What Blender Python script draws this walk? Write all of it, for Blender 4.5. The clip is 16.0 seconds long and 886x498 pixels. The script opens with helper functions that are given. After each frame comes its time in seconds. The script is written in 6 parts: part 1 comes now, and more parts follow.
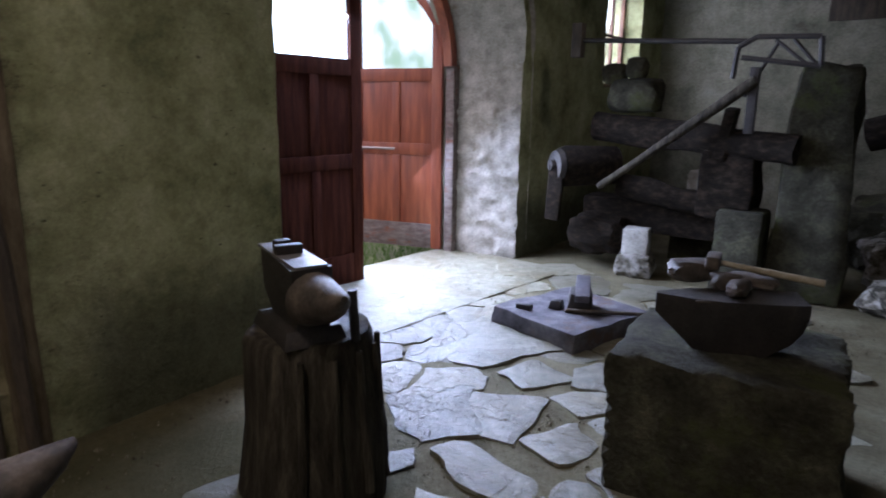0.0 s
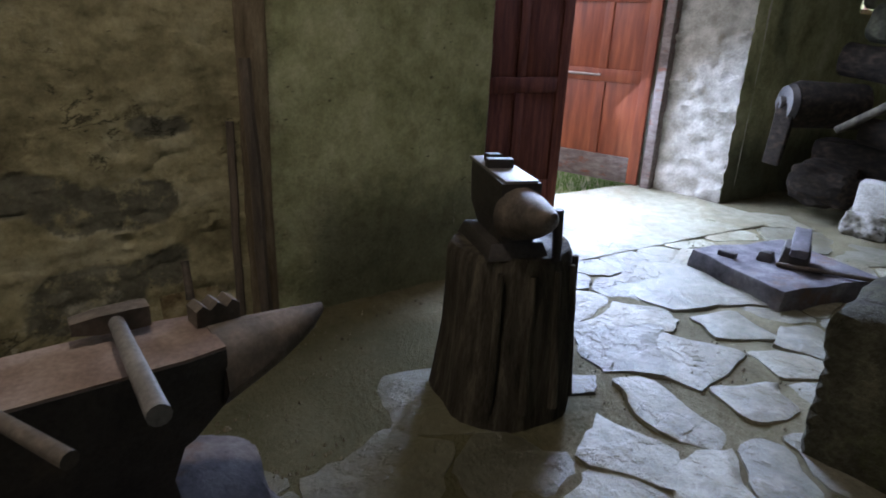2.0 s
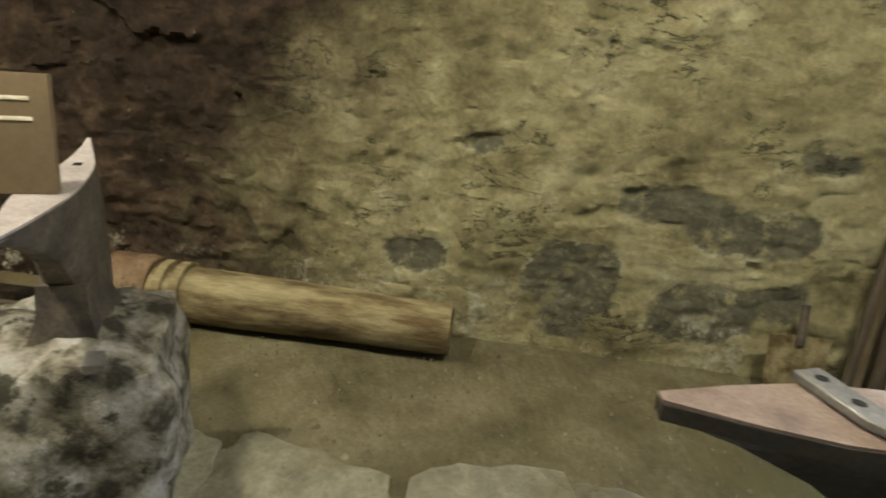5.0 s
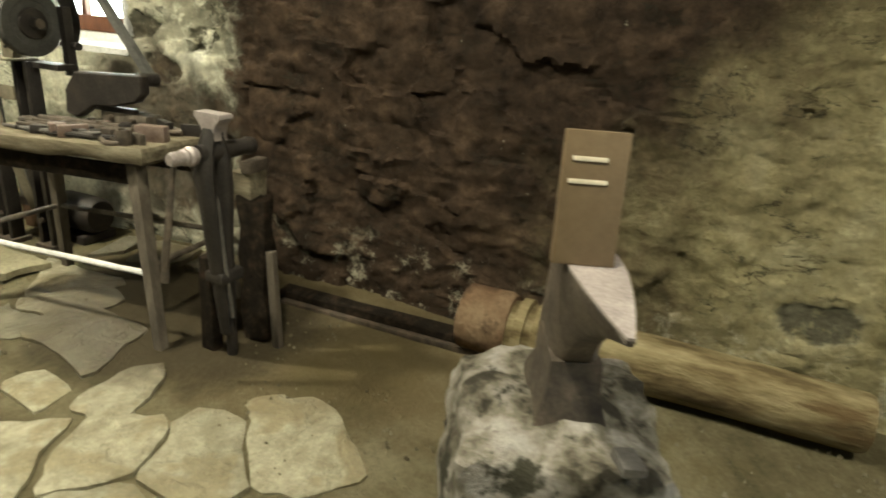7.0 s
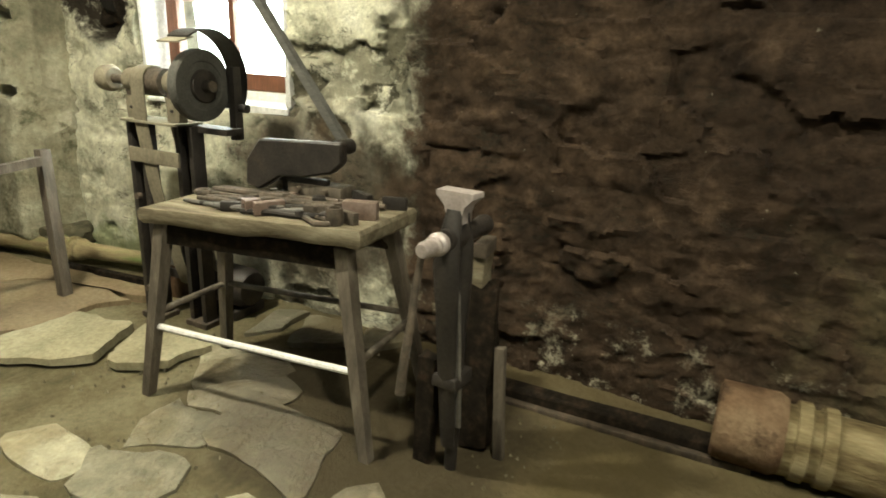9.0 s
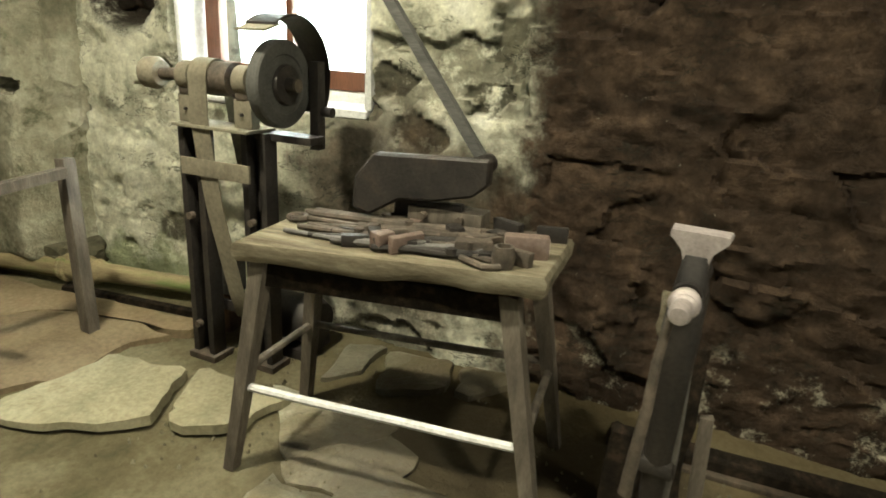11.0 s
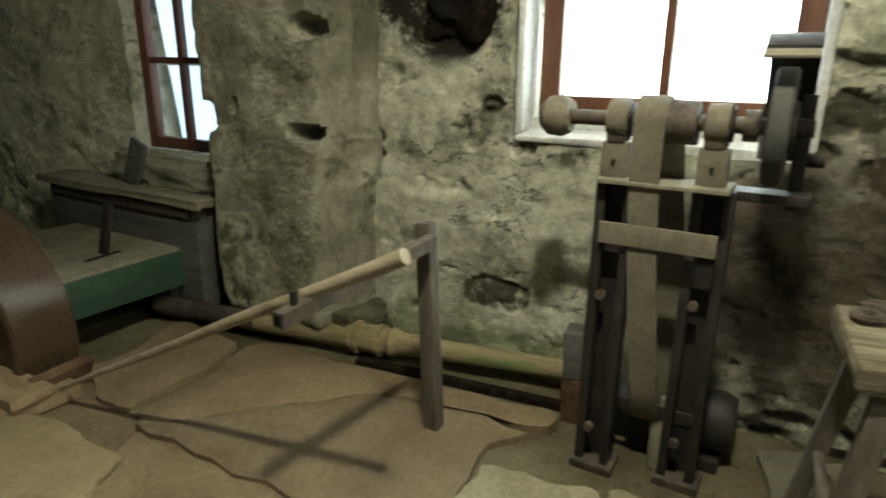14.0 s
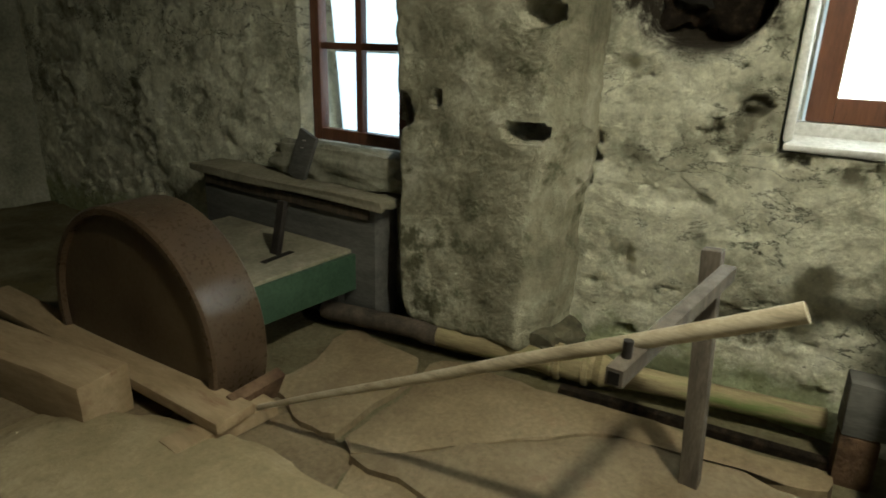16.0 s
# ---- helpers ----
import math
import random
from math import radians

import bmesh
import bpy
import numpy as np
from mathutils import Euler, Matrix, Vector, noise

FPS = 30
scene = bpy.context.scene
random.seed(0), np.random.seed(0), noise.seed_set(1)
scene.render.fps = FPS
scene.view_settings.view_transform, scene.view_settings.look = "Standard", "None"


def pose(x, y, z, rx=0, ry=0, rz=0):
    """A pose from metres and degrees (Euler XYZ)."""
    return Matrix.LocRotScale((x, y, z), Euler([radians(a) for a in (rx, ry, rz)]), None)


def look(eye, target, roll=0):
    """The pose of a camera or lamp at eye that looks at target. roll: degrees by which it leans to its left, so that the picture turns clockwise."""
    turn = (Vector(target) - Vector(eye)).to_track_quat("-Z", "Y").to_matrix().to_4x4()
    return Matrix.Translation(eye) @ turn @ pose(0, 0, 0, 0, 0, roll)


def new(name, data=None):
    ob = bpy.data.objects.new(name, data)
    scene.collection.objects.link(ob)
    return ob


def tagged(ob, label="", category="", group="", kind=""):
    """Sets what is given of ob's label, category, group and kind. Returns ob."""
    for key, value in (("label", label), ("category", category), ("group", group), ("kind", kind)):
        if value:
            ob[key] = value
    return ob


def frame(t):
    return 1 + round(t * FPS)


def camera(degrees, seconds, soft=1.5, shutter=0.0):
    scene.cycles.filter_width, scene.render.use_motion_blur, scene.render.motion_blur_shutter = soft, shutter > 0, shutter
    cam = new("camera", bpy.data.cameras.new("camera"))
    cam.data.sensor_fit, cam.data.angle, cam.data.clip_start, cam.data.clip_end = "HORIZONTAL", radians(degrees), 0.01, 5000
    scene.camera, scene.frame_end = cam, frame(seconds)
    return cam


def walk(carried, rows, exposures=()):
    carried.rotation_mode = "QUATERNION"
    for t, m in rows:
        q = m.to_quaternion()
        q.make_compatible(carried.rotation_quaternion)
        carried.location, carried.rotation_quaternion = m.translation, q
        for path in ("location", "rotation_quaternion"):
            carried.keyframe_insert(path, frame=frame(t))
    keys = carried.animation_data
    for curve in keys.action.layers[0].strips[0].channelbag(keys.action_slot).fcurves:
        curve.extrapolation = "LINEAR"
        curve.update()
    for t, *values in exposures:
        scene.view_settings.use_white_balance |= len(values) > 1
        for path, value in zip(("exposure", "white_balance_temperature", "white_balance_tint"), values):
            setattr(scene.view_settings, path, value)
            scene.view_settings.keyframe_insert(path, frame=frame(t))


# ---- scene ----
cam = camera(71.5, 16.0, soft=1.7, shutter=0.4)
METRES, EYE, TILT, LEAN, TURN = 5.8, 1.48, 1.6, -1.25, 38.0
ROWS = [
    (0.0, 0.0, 0.0, 0.0, -0.11, -14.5, 0.43),
    (0.5, -0.0065, -0.0022, -0.0021, 5.19, -15.49, -0.79),
    (1.0, -0.0113, -0.0037, -0.004, 9.79, -16.49, -0.75),
    (1.5, -0.0147, -0.005, -0.006, 14.29, -18.79, -0.68),
    (2.0, -0.0174, -0.0055, -0.0076, 17.42, -20.94, -0.84),
    (2.5, -0.0214, -0.0075, -0.0086, 20.9, -22.42, -1.45),
    (3.0, -0.031, -0.0125, -0.0094, 28.05, -23.47, -3.9),
    (3.5, -0.0445, -0.0244, -0.0086, 40.17, -22.73, -5.37),
    (4.0, -0.0669, -0.0488, -0.0097, 48.7, -21.36, -3.69),
    (4.5, -0.093, -0.0701, -0.0084, 55.31, -19.98, -2.83),
    (5.0, -0.1233, -0.0901, -0.0093, 59.48, -19.91, -2.71),
    (7.5, -0.2539, -0.2431, 0.0003, 78.31, -19.83, -1.18),
    (8.0, -0.2773, -0.2775, 0.0047, 78.38, -19.55, 0.31),
    (8.5, -0.2974, -0.2962, 0.0052, 78.48, -17.95, 0.13),
    (9.0, -0.3299, -0.3189, 0.0047, 79.93, -16.76, -0.56),
    (11.5, -0.4573, -0.4444, 0.0083, 73.91, -17.73, -1.52),
    (12.0, -0.4784, -0.4784, 0.0104, 70.62, -17.79, -1.65),
    (12.5, -0.4997, -0.5064, 0.0125, 67.64, -17.75, -1.69),
    (13.0, -0.5322, -0.538, 0.0121, 71.61, -17.05, -0.42),
    (13.5, -0.5608, -0.5732, 0.0145, 78.06, -16.28, 1.34),
    (14.0, -0.5812, -0.6165, 0.0147, 82.52, -15.97, 1.19),
    (14.5, -0.597, -0.6531, 0.016, 85.0, -16.11, 2.15),
    (15.0, -0.6187, -0.6829, 0.015, 87.13, -16.36, 1.74),
    (15.5, -0.641, -0.7075, 0.0193, 87.46, -17.12, 1.28),
    (16.0, -0.6504, -0.7349, 0.0215, 87.49, -17.23, 0.14),
]
LIGHTNESS = [
    (0.0, -1.3, 5750, 30), (1.5, -1.2, 5750, 26), (2.6, -0.95, 5800, 20), (3.5, -0.5, 5700, 14), (4.2, 0.1, 5900, 11), (5.0, 0.6, 6150, 9), (7.3, 0.5, 6300, 6), (9.0, 0.5, 6300, 6),
    (11.4, 0.35, 6200, 6), (12.5, 0.15, 6300, 7), (13.2, 0.1, 6300, 6), (14.0, -0.38, 6000, 4), (15.0, -0.6, 5900, 3), (16.0, -0.25, 6050, 5),
]
walk(cam, [(t, pose(0, 0, EYE, TILT, LEAN, TURN) @ pose(METRES * x, METRES * y, METRES * z, 90 + pitch, roll, yaw)) for t, x, y, z, yaw, pitch, roll in ROWS], LIGHTNESS)
SKY, DOOR_W, WIN_W, LAMP_W, GLOW = 0.45, 820.0, 52.0, 75.0, 3.0

# ---- light ----
world = bpy.data.worlds.new("World")
scene.world = world
world.use_nodes = True
wn = world.node_tree.nodes
sky = wn.new("ShaderNodeTexSky")
sky.sky_type = "NISHITA"
sky.sun_disc = False
sky.sun_elevation, sky.sun_rotation = radians(51), radians(204)
sky.air_density, sky.dust_density = 1.2, 3.0
wn["Background"].inputs["Strength"].default_value = SKY
world.node_tree.links.new(sky.outputs[0], wn["Background"].inputs[0])
sun_data = bpy.data.lights.new("sun", "SUN")
sun_data.energy, sun_data.angle, sun_data.color = 3.2, radians(60), (1.0, 0.96, 0.9)
sun = new("sun", sun_data)
sun.matrix_world = look((0, 0, 20), (Vector((0, 0, 20)) + Vector((0.35, 0.8, -1.1))))


def area(name, at, to, sx, sy, watts, colour, spread=180):
    d = bpy.data.lights.new(name, "AREA")
    d.shape, d.size, d.size_y, d.energy, d.color = "RECTANGLE", sx, sy, watts, colour
    ob = new(name, d)
    ob.matrix_world = look(at, to)
    d.spread = radians(spread)
    return ob


# daylight in the openings of door and windows
area("door_daylight", (-3.98, 3.9, 1.7), (-1.6, 2.9, 0.0), 2.0, 2.3, DOOR_W, (0.66, 0.82, 1.0), 142)
area("window_daylight", (-3.2, -5.42, 1.65), (-1.5, -5.5, 1.5), 0.95, 0.9, WIN_W, (0.95, 1.0, 0.92))
area("window_daylight", (-2.95, -7.94, 1.36), (-1.5, -7.8, 1.2), 0.62, 0.9, WIN_W * 0.07, (0.72, 0.86, 1.0))
area("window_daylight", (-3.5, 7.65, 2.35), (-1.5, 8.2, 1.9), 1.0, 1.1, WIN_W * 1.5, (0.9, 0.97, 1.0))

# ---- materials ----


def mat(name, rough=0.8, metal=0.0):
    m = bpy.data.materials.new(name)
    m.use_nodes = True
    nt = m.node_tree
    b = nt.nodes["Principled BSDF"]
    b.inputs["Roughness"].default_value = rough
    b.inputs["Metallic"].default_value = metal
    if rough >= 0.85:
        b.inputs["Specular IOR Level"].default_value = 0.12
    return m, nt, b


def node(nt, kind, **kw):
    n = nt.nodes.new("ShaderNode" + kind)
    for k, v in kw.items():
        if k in n.inputs:
            n.inputs[k].default_value = v
    return n


def ramp(nt, src, stops):
    r = nt.nodes.new("ShaderNodeValToRGB")
    els = r.color_ramp.elements
    while len(els) < len(stops):
        els.new(0.5)
    for e, (p, c) in zip(els, stops):
        e.position, e.color = p, (*c, 1)
    nt.links.new(src, r.inputs[0])
    return r.outputs[0]


def coords(nt, scale=(1, 1, 1)):
    tc = nt.nodes.new("ShaderNodeTexCoord")
    mp = nt.nodes.new("ShaderNodeMapping")
    mp.inputs["Scale"].default_value = scale
    nt.links.new(tc.outputs["Object"], mp.inputs[0])
    return mp.outputs[0]


def noise_tex(nt, vec, scale, detail=6, rough=0.6, dist=0.0):
    n = node(nt, "TexNoise", Scale=scale, Detail=detail, Roughness=rough, Distortion=dist)
    nt.links.new(vec, n.inputs["Vector"])
    return n.outputs["Fac"]


def mix(nt, fac, a, b, mode="MIX"):
    n = nt.nodes.new("ShaderNodeMix")
    n.data_type, n.blend_type = "RGBA", mode
    for k, v in ((0, fac), (6, a), (7, b)):
        if isinstance(v, bpy.types.NodeSocket):
            nt.links.new(v, n.inputs[k])
        else:
            n.inputs[k].default_value = (*v, 1) if isinstance(v, tuple) else v
    return n.outputs[2]


def bump(nt, bsdf, height, strength=0.4, dist=0.02):
    b = node(nt, "Bump", Strength=strength, Distance=dist)
    nt.links.new(height, b.inputs["Height"])
    nt.links.new(b.outputs[0], bsdf.inputs["Normal"])


def smooth(nt, src, lo, hi):
    n = nt.nodes.new("ShaderNodeMapRange")
    n.interpolation_type = "SMOOTHSTEP"
    n.inputs[1].default_value, n.inputs[2].default_value = lo, hi
    nt.links.new(src, n.inputs[0])
    return n.outputs[0]


def maths(nt, op, a, b=0.0):
    n = nt.nodes.new("ShaderNodeMath")
    n.operation = op
    for k, v in ((0, a), (1, b)):
        if isinstance(v, bpy.types.NodeSocket):
            nt.links.new(v, n.inputs[k])
        else:
            n.inputs[k].default_value = v
    return n.outputs[0]


def mottled(name, stops, scale=6.0, rough=0.85, metal=0.0, grain=60.0, relief=0.3, stretch=(1, 1, 1), dist=0.0, second=None, rnd=0.0, depth=0.01, speck=0.35, floor_marks=False):
    """Two scales of noise: patches from the stops and a fine grain that also gives the relief."""
    m, nt, b = mat(name, rough, metal)
    v = coords(nt, stretch)
    big, fine = noise_tex(nt, v, scale, 5, 0.6, dist), noise_tex(nt, v, grain, 8, 0.7)
    col = ramp(nt, big, stops)
    col = mix(nt, speck, col, ramp(nt, fine, [(0.3, (0.25, 0.25, 0.25)), (0.7, (1.5, 1.5, 1.5))]), "MULTIPLY")
    if second:
        tint, lo, hi, sc = second
        col = mix(nt, smooth(nt, noise_tex(nt, v, sc, 8, 0.65), lo, hi), col, tint)
    if floor_marks:
        col = stain_and_shade(nt, v, col)
    if rnd:
        oi = nt.nodes.new("ShaderNodeObjectInfo")
        k = maths(nt, "ADD", maths(nt, "MULTIPLY", oi.outputs["Random"], rnd), 1 - rnd / 2)
        cc = nt.nodes.new("ShaderNodeCombineColor")
        for i in range(3):
            nt.links.new(k, cc.inputs[i])
        col = mix(nt, 1.0, col, cc.outputs[0], "MULTIPLY")
    nt.links.new(col, b.inputs["Base Color"])
    nt.links.new(ramp(nt, fine, [(0.3, (min(1, rough + 0.1),) * 3), (0.7, (max(0.05, rough - 0.12),) * 3)]), b.inputs["Roughness"])
    bump(nt, b, maths(nt, "ADD", fine, maths(nt, "MULTIPLY", big, 0.6)), relief, depth)
    return m


def wall_material():
    """Old masonry: algae-green plaster near the door, ochre plaster, a sooty hearth, limewashed rubble beyond it."""
    m, nt, b = mat("old_masonry", 0.9)
    v = coords(nt)
    sep = nt.nodes.new("ShaderNodeSeparateXYZ")
    nt.links.new(v, sep.inputs[0])
    x, y, z = sep.outputs
    n1, n2, n3 = noise_tex(nt, v, 1.6, 8, 0.65), noise_tex(nt, v, 7, 10, 0.7), noise_tex(nt, v, 45, 8, 0.75)
    green = ramp(nt, noise_tex(nt, v, 2.2, 12, 0.7), [(0.3, (0.13, 0.14, 0.07)), (0.43, (0.29, 0.30, 0.155)), (0.56, (0.43, 0.44, 0.25)), (0.72, (0.56, 0.56, 0.36))])
    ochre = ramp(nt, noise_tex(nt, v, 2.6, 12, 0.66), [(0.30, (0.10, 0.085, 0.05)), (0.41, (0.20, 0.175, 0.095)), (0.52, (0.31, 0.275, 0.155)), (0.68, (0.43, 0.395, 0.255))])
    soot = ramp(nt, n2, [(0.3, (0.017, 0.012, 0.009)), (0.5, (0.05, 0.034, 0.023)), (0.64, (0.092, 0.062, 0.041)), (0.8, (0.15, 0.115, 0.083))])
    lime = ramp(nt, noise_tex(nt, v, 3.2, 12, 0.68), [(0.33, (0.20, 0.195, 0.145)), (0.42, (0.40, 0.395, 0.30)), (0.48, (0.60, 0.59, 0.46)), (0.58, (0.72, 0.71, 0.57)), (0.72, (0.80, 0.79, 0.68))])
    vc = nt.nodes.new("ShaderNodeVertexColor")
    vc.layer_name = "masonry"
    sc = nt.nodes.new("ShaderNodeSeparateColor")
    nt.links.new(vc.outputs[0], sc.inputs[0])
    bare, tone = sc.outputs[0], sc.outputs[1]
    stone = ramp(nt, tone, [(0.0, (0.09, 0.085, 0.06)), (0.35, (0.15, 0.142, 0.102)), (0.5, (0.29, 0.28, 0.21)), (0.85, (0.48, 0.47, 0.37))])
    stone = mix(nt, 0.6, stone, ramp(nt, n2, [(0.3, (0.45, 0.45, 0.45)), (0.5, (0.95, 0.95, 0.95)), (0.7, (1.5, 1.48, 1.4))]), "MULTIPLY")
    wob = maths(nt, "MULTIPLY", maths(nt, "SUBTRACT", n1, 0.5), 2.2)
    yy = maths(nt, "ADD", y, wob)
    wob2 = maths(nt, "MULTIPLY", maths(nt, "SUBTRACT", n2, 0.5), 0.5)
    y2 = maths(nt, "ADD", y, wob2)
    ys = maths(nt, "ADD", yy, maths(nt, "MULTIPLY", smooth(nt, z, 1.2, 0.4), 0.55))
    col = mix(nt, smooth(nt, ys, -0.9, -2.1), ochre, soot)
    # blackest where the smoke rose
    fy_ = maths(nt, "DIVIDE", maths(nt, "ADD", yy, 2.25), 0.85)
    fz_ = maths(nt, "DIVIDE", maths(nt, "SUBTRACT", z, 1.75), 1.1)
    fr = maths(nt, "ADD", maths(nt, "MULTIPLY", fy_, fy_), maths(nt, "MULTIPLY", fz_, fz_))
    col = mix(nt, maths(nt, "MULTIPLY", smooth(nt, fr, 1.3, 0.3), 0.25), col, (0.013, 0.009, 0.008))
    col = mix(nt, smooth(nt, y2, 0.82, 0.95), col, green)
    col = mix(nt, smooth(nt, y2, -4.05, -4.3), col, lime)
    col = mix(nt, maths(nt, "MULTIPLY", bare, smooth(nt, noise_tex(nt, v, 9, 8, 0.7), 0.66, 0.5)), col, stone)
    # pocket of the beam: the dark of the recess is painted into the wall
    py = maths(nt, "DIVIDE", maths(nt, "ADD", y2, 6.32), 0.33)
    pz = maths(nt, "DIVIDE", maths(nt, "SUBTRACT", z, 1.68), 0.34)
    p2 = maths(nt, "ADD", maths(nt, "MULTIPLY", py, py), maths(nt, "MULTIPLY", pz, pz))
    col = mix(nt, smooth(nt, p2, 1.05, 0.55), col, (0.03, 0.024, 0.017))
    # soot round the grinder and behind the bench
    dy = maths(nt, "DIVIDE", maths(nt, "ADD", yy, 4.72), 0.6)
    dz = maths(nt, "DIVIDE", maths(nt, "SUBTRACT", z, 0.62), 0.62)
    r2 = maths(nt, "ADD", maths(nt, "MULTIPLY", dy, dy), maths(nt, "MULTIPLY", dz, dz))
    col = mix(nt, maths(nt, "MULTIPLY", smooth(nt, r2, 1.35, 0.3), 0.9), col, soot)
    # white salts low on the hearth
    salt = maths(nt, "MULTIPLY", smooth(nt, noise_tex(nt, v, 5, 10, 0.8), 0.52, 0.62), smooth(nt, maths(nt, "ADD", z, wob2), 0.42, 0.12))
    col = mix(nt, maths(nt, "MULTIPLY", salt, maths(nt, "MULTIPLY", smooth(nt, y, 0.8, 0.2), 0.7)), col, (0.52, 0.49, 0.38))
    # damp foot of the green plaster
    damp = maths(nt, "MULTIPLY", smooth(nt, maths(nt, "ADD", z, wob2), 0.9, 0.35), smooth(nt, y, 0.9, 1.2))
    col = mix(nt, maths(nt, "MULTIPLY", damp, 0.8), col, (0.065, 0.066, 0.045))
    # moss where the pipe runs
    moss = maths(nt, "MULTIPLY", smooth(nt, maths(nt, "ADD", z, wob2), 0.3, 0.12), smooth(nt, y, -5.4, -5.7))
    col = mix(nt, maths(nt, "MULTIPLY", moss, 0.7), col, (0.17, 0.21, 0.07))
    # hairline cracks and broken lips of the plaster, mostly level
    flat = coords(nt, (1.0, 1.0, 2.4))
    crack = maths(nt, "ABSOLUTE", maths(nt, "SUBTRACT", noise_tex(nt, flat, 3.2, 12, 0.66, 0.5), 0.5))
    line = maths(nt, "MULTIPLY", smooth(nt, crack, 0.014, 0.002), smooth(nt, noise_tex(nt, v, 2.3, 4), 0.5, 0.57))
    line = maths(nt, "MULTIPLY", line, smooth(nt, y2, 1.0, 0.8))
    col = mix(nt, maths(nt, "MULTIPLY", line, 0.75), col, (0.03, 0.028, 0.02))
    # pits and pale chips
    pit = smooth(nt, noise_tex(nt, flat, 17, 5, 0.6), 0.66, 0.72)
    chip = smooth(nt, noise_tex(nt, v, 21, 6, 0.65), 0.69, 0.74)
    col = mix(nt, maths(nt, "MULTIPLY", pit, 0.7), col, (0.05, 0.045, 0.03))
    col = mix(nt, maths(nt, "MULTIPLY", chip, 0.5), col, (0.5, 0.48, 0.38))
    col = mix(nt, 0.32, col, ramp(nt, noise_tex(nt, v, 13, 8, 0.72, 0.3), [(0.32, (0.35, 0.35, 0.35)), (0.5, (1.0, 1.0, 1.0)), (0.68, (1.35, 1.35, 1.35))]), "MULTIPLY")
    col = mix(nt, 0.36, col, ramp(nt, n3, [(0.3, (0.35, 0.35, 0.35)), (0.7, (1.4, 1.4, 1.4))]), "MULTIPLY")
    nt.links.new(col, b.inputs["Base Color"])
    rough_face = maths(nt, "ADD", maths(nt, "MULTIPLY", n2, 1.6), maths(nt, "ADD", n3, noise_tex(nt, v, 16, 8, 0.7)))
    rough_face = maths(nt, "SUBTRACT", rough_face, maths(nt, "ADD", maths(nt, "MULTIPLY", line, 0.8), maths(nt, "MULTIPLY", pit, 0.6)))
    bump(nt, b, rough_face, 0.8, 0.024)
    return m


M = {}
M["wall"] = wall_material()
M["plain"] = mottled("lime_plaster", [(0.3, (0.12, 0.12, 0.09)), (0.5, (0.24, 0.235, 0.18)), (0.7, (0.34, 0.33, 0.27))], 2.5, 0.95, grain=40)
M["rubble"] = mottled("pale_rubble", [(0.3, (0.28, 0.265, 0.225)), (0.5, (0.46, 0.44, 0.39)), (0.7, (0.60, 0.58, 0.53))], 7, 0.9, grain=50, relief=0.8, second=((0.26, 0.225, 0.165), 0.56, 0.7, 4), depth=0.02)


def stain_and_shade(nt, v, col):
    """Rust and scale trodden into the floor between hearth, vise and bench; an olive patch; painted bench shade."""
    sp = nt.nodes.new("ShaderNodeSeparateXYZ")
    nt.links.new(v, sp.inputs[0])
    n = maths(nt, "MULTIPLY", maths(nt, "SUBTRACT", noise_tex(nt, v, 2.2, 8, 0.65), 0.5), 2.4)
    dx, dy = maths(nt, "DIVIDE", maths(nt, "ADD", sp.outputs[0], 2.45), 0.75), maths(nt, "DIVIDE", maths(nt, "ADD", sp.outputs[1], 3.5), 1.25)
    r2 = maths(nt, "ADD", maths(nt, "ADD", maths(nt, "MULTIPLY", dx, dx), maths(nt, "MULTIPLY", dy, dy)), n)
    col = mix(nt, maths(nt, "MULTIPLY", smooth(nt, r2, 1.4, 0.5), 0.55), col, (0.09, 0.064, 0.03))
    # darker olive earth at the foot of the green plaster
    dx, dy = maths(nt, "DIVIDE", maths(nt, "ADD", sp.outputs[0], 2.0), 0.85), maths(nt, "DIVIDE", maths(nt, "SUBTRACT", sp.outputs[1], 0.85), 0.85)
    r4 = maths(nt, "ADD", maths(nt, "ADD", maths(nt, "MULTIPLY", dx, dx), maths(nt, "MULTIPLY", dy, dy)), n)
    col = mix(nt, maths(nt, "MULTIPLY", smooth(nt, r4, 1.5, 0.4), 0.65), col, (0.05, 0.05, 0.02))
    # dark soil and the bench's shade, painted into the floor under it
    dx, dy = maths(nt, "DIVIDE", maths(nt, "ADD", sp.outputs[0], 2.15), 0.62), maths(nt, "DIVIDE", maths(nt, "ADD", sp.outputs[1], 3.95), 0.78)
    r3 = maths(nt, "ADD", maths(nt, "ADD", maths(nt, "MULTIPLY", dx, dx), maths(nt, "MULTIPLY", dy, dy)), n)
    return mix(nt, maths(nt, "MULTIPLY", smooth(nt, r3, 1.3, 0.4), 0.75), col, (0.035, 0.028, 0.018))


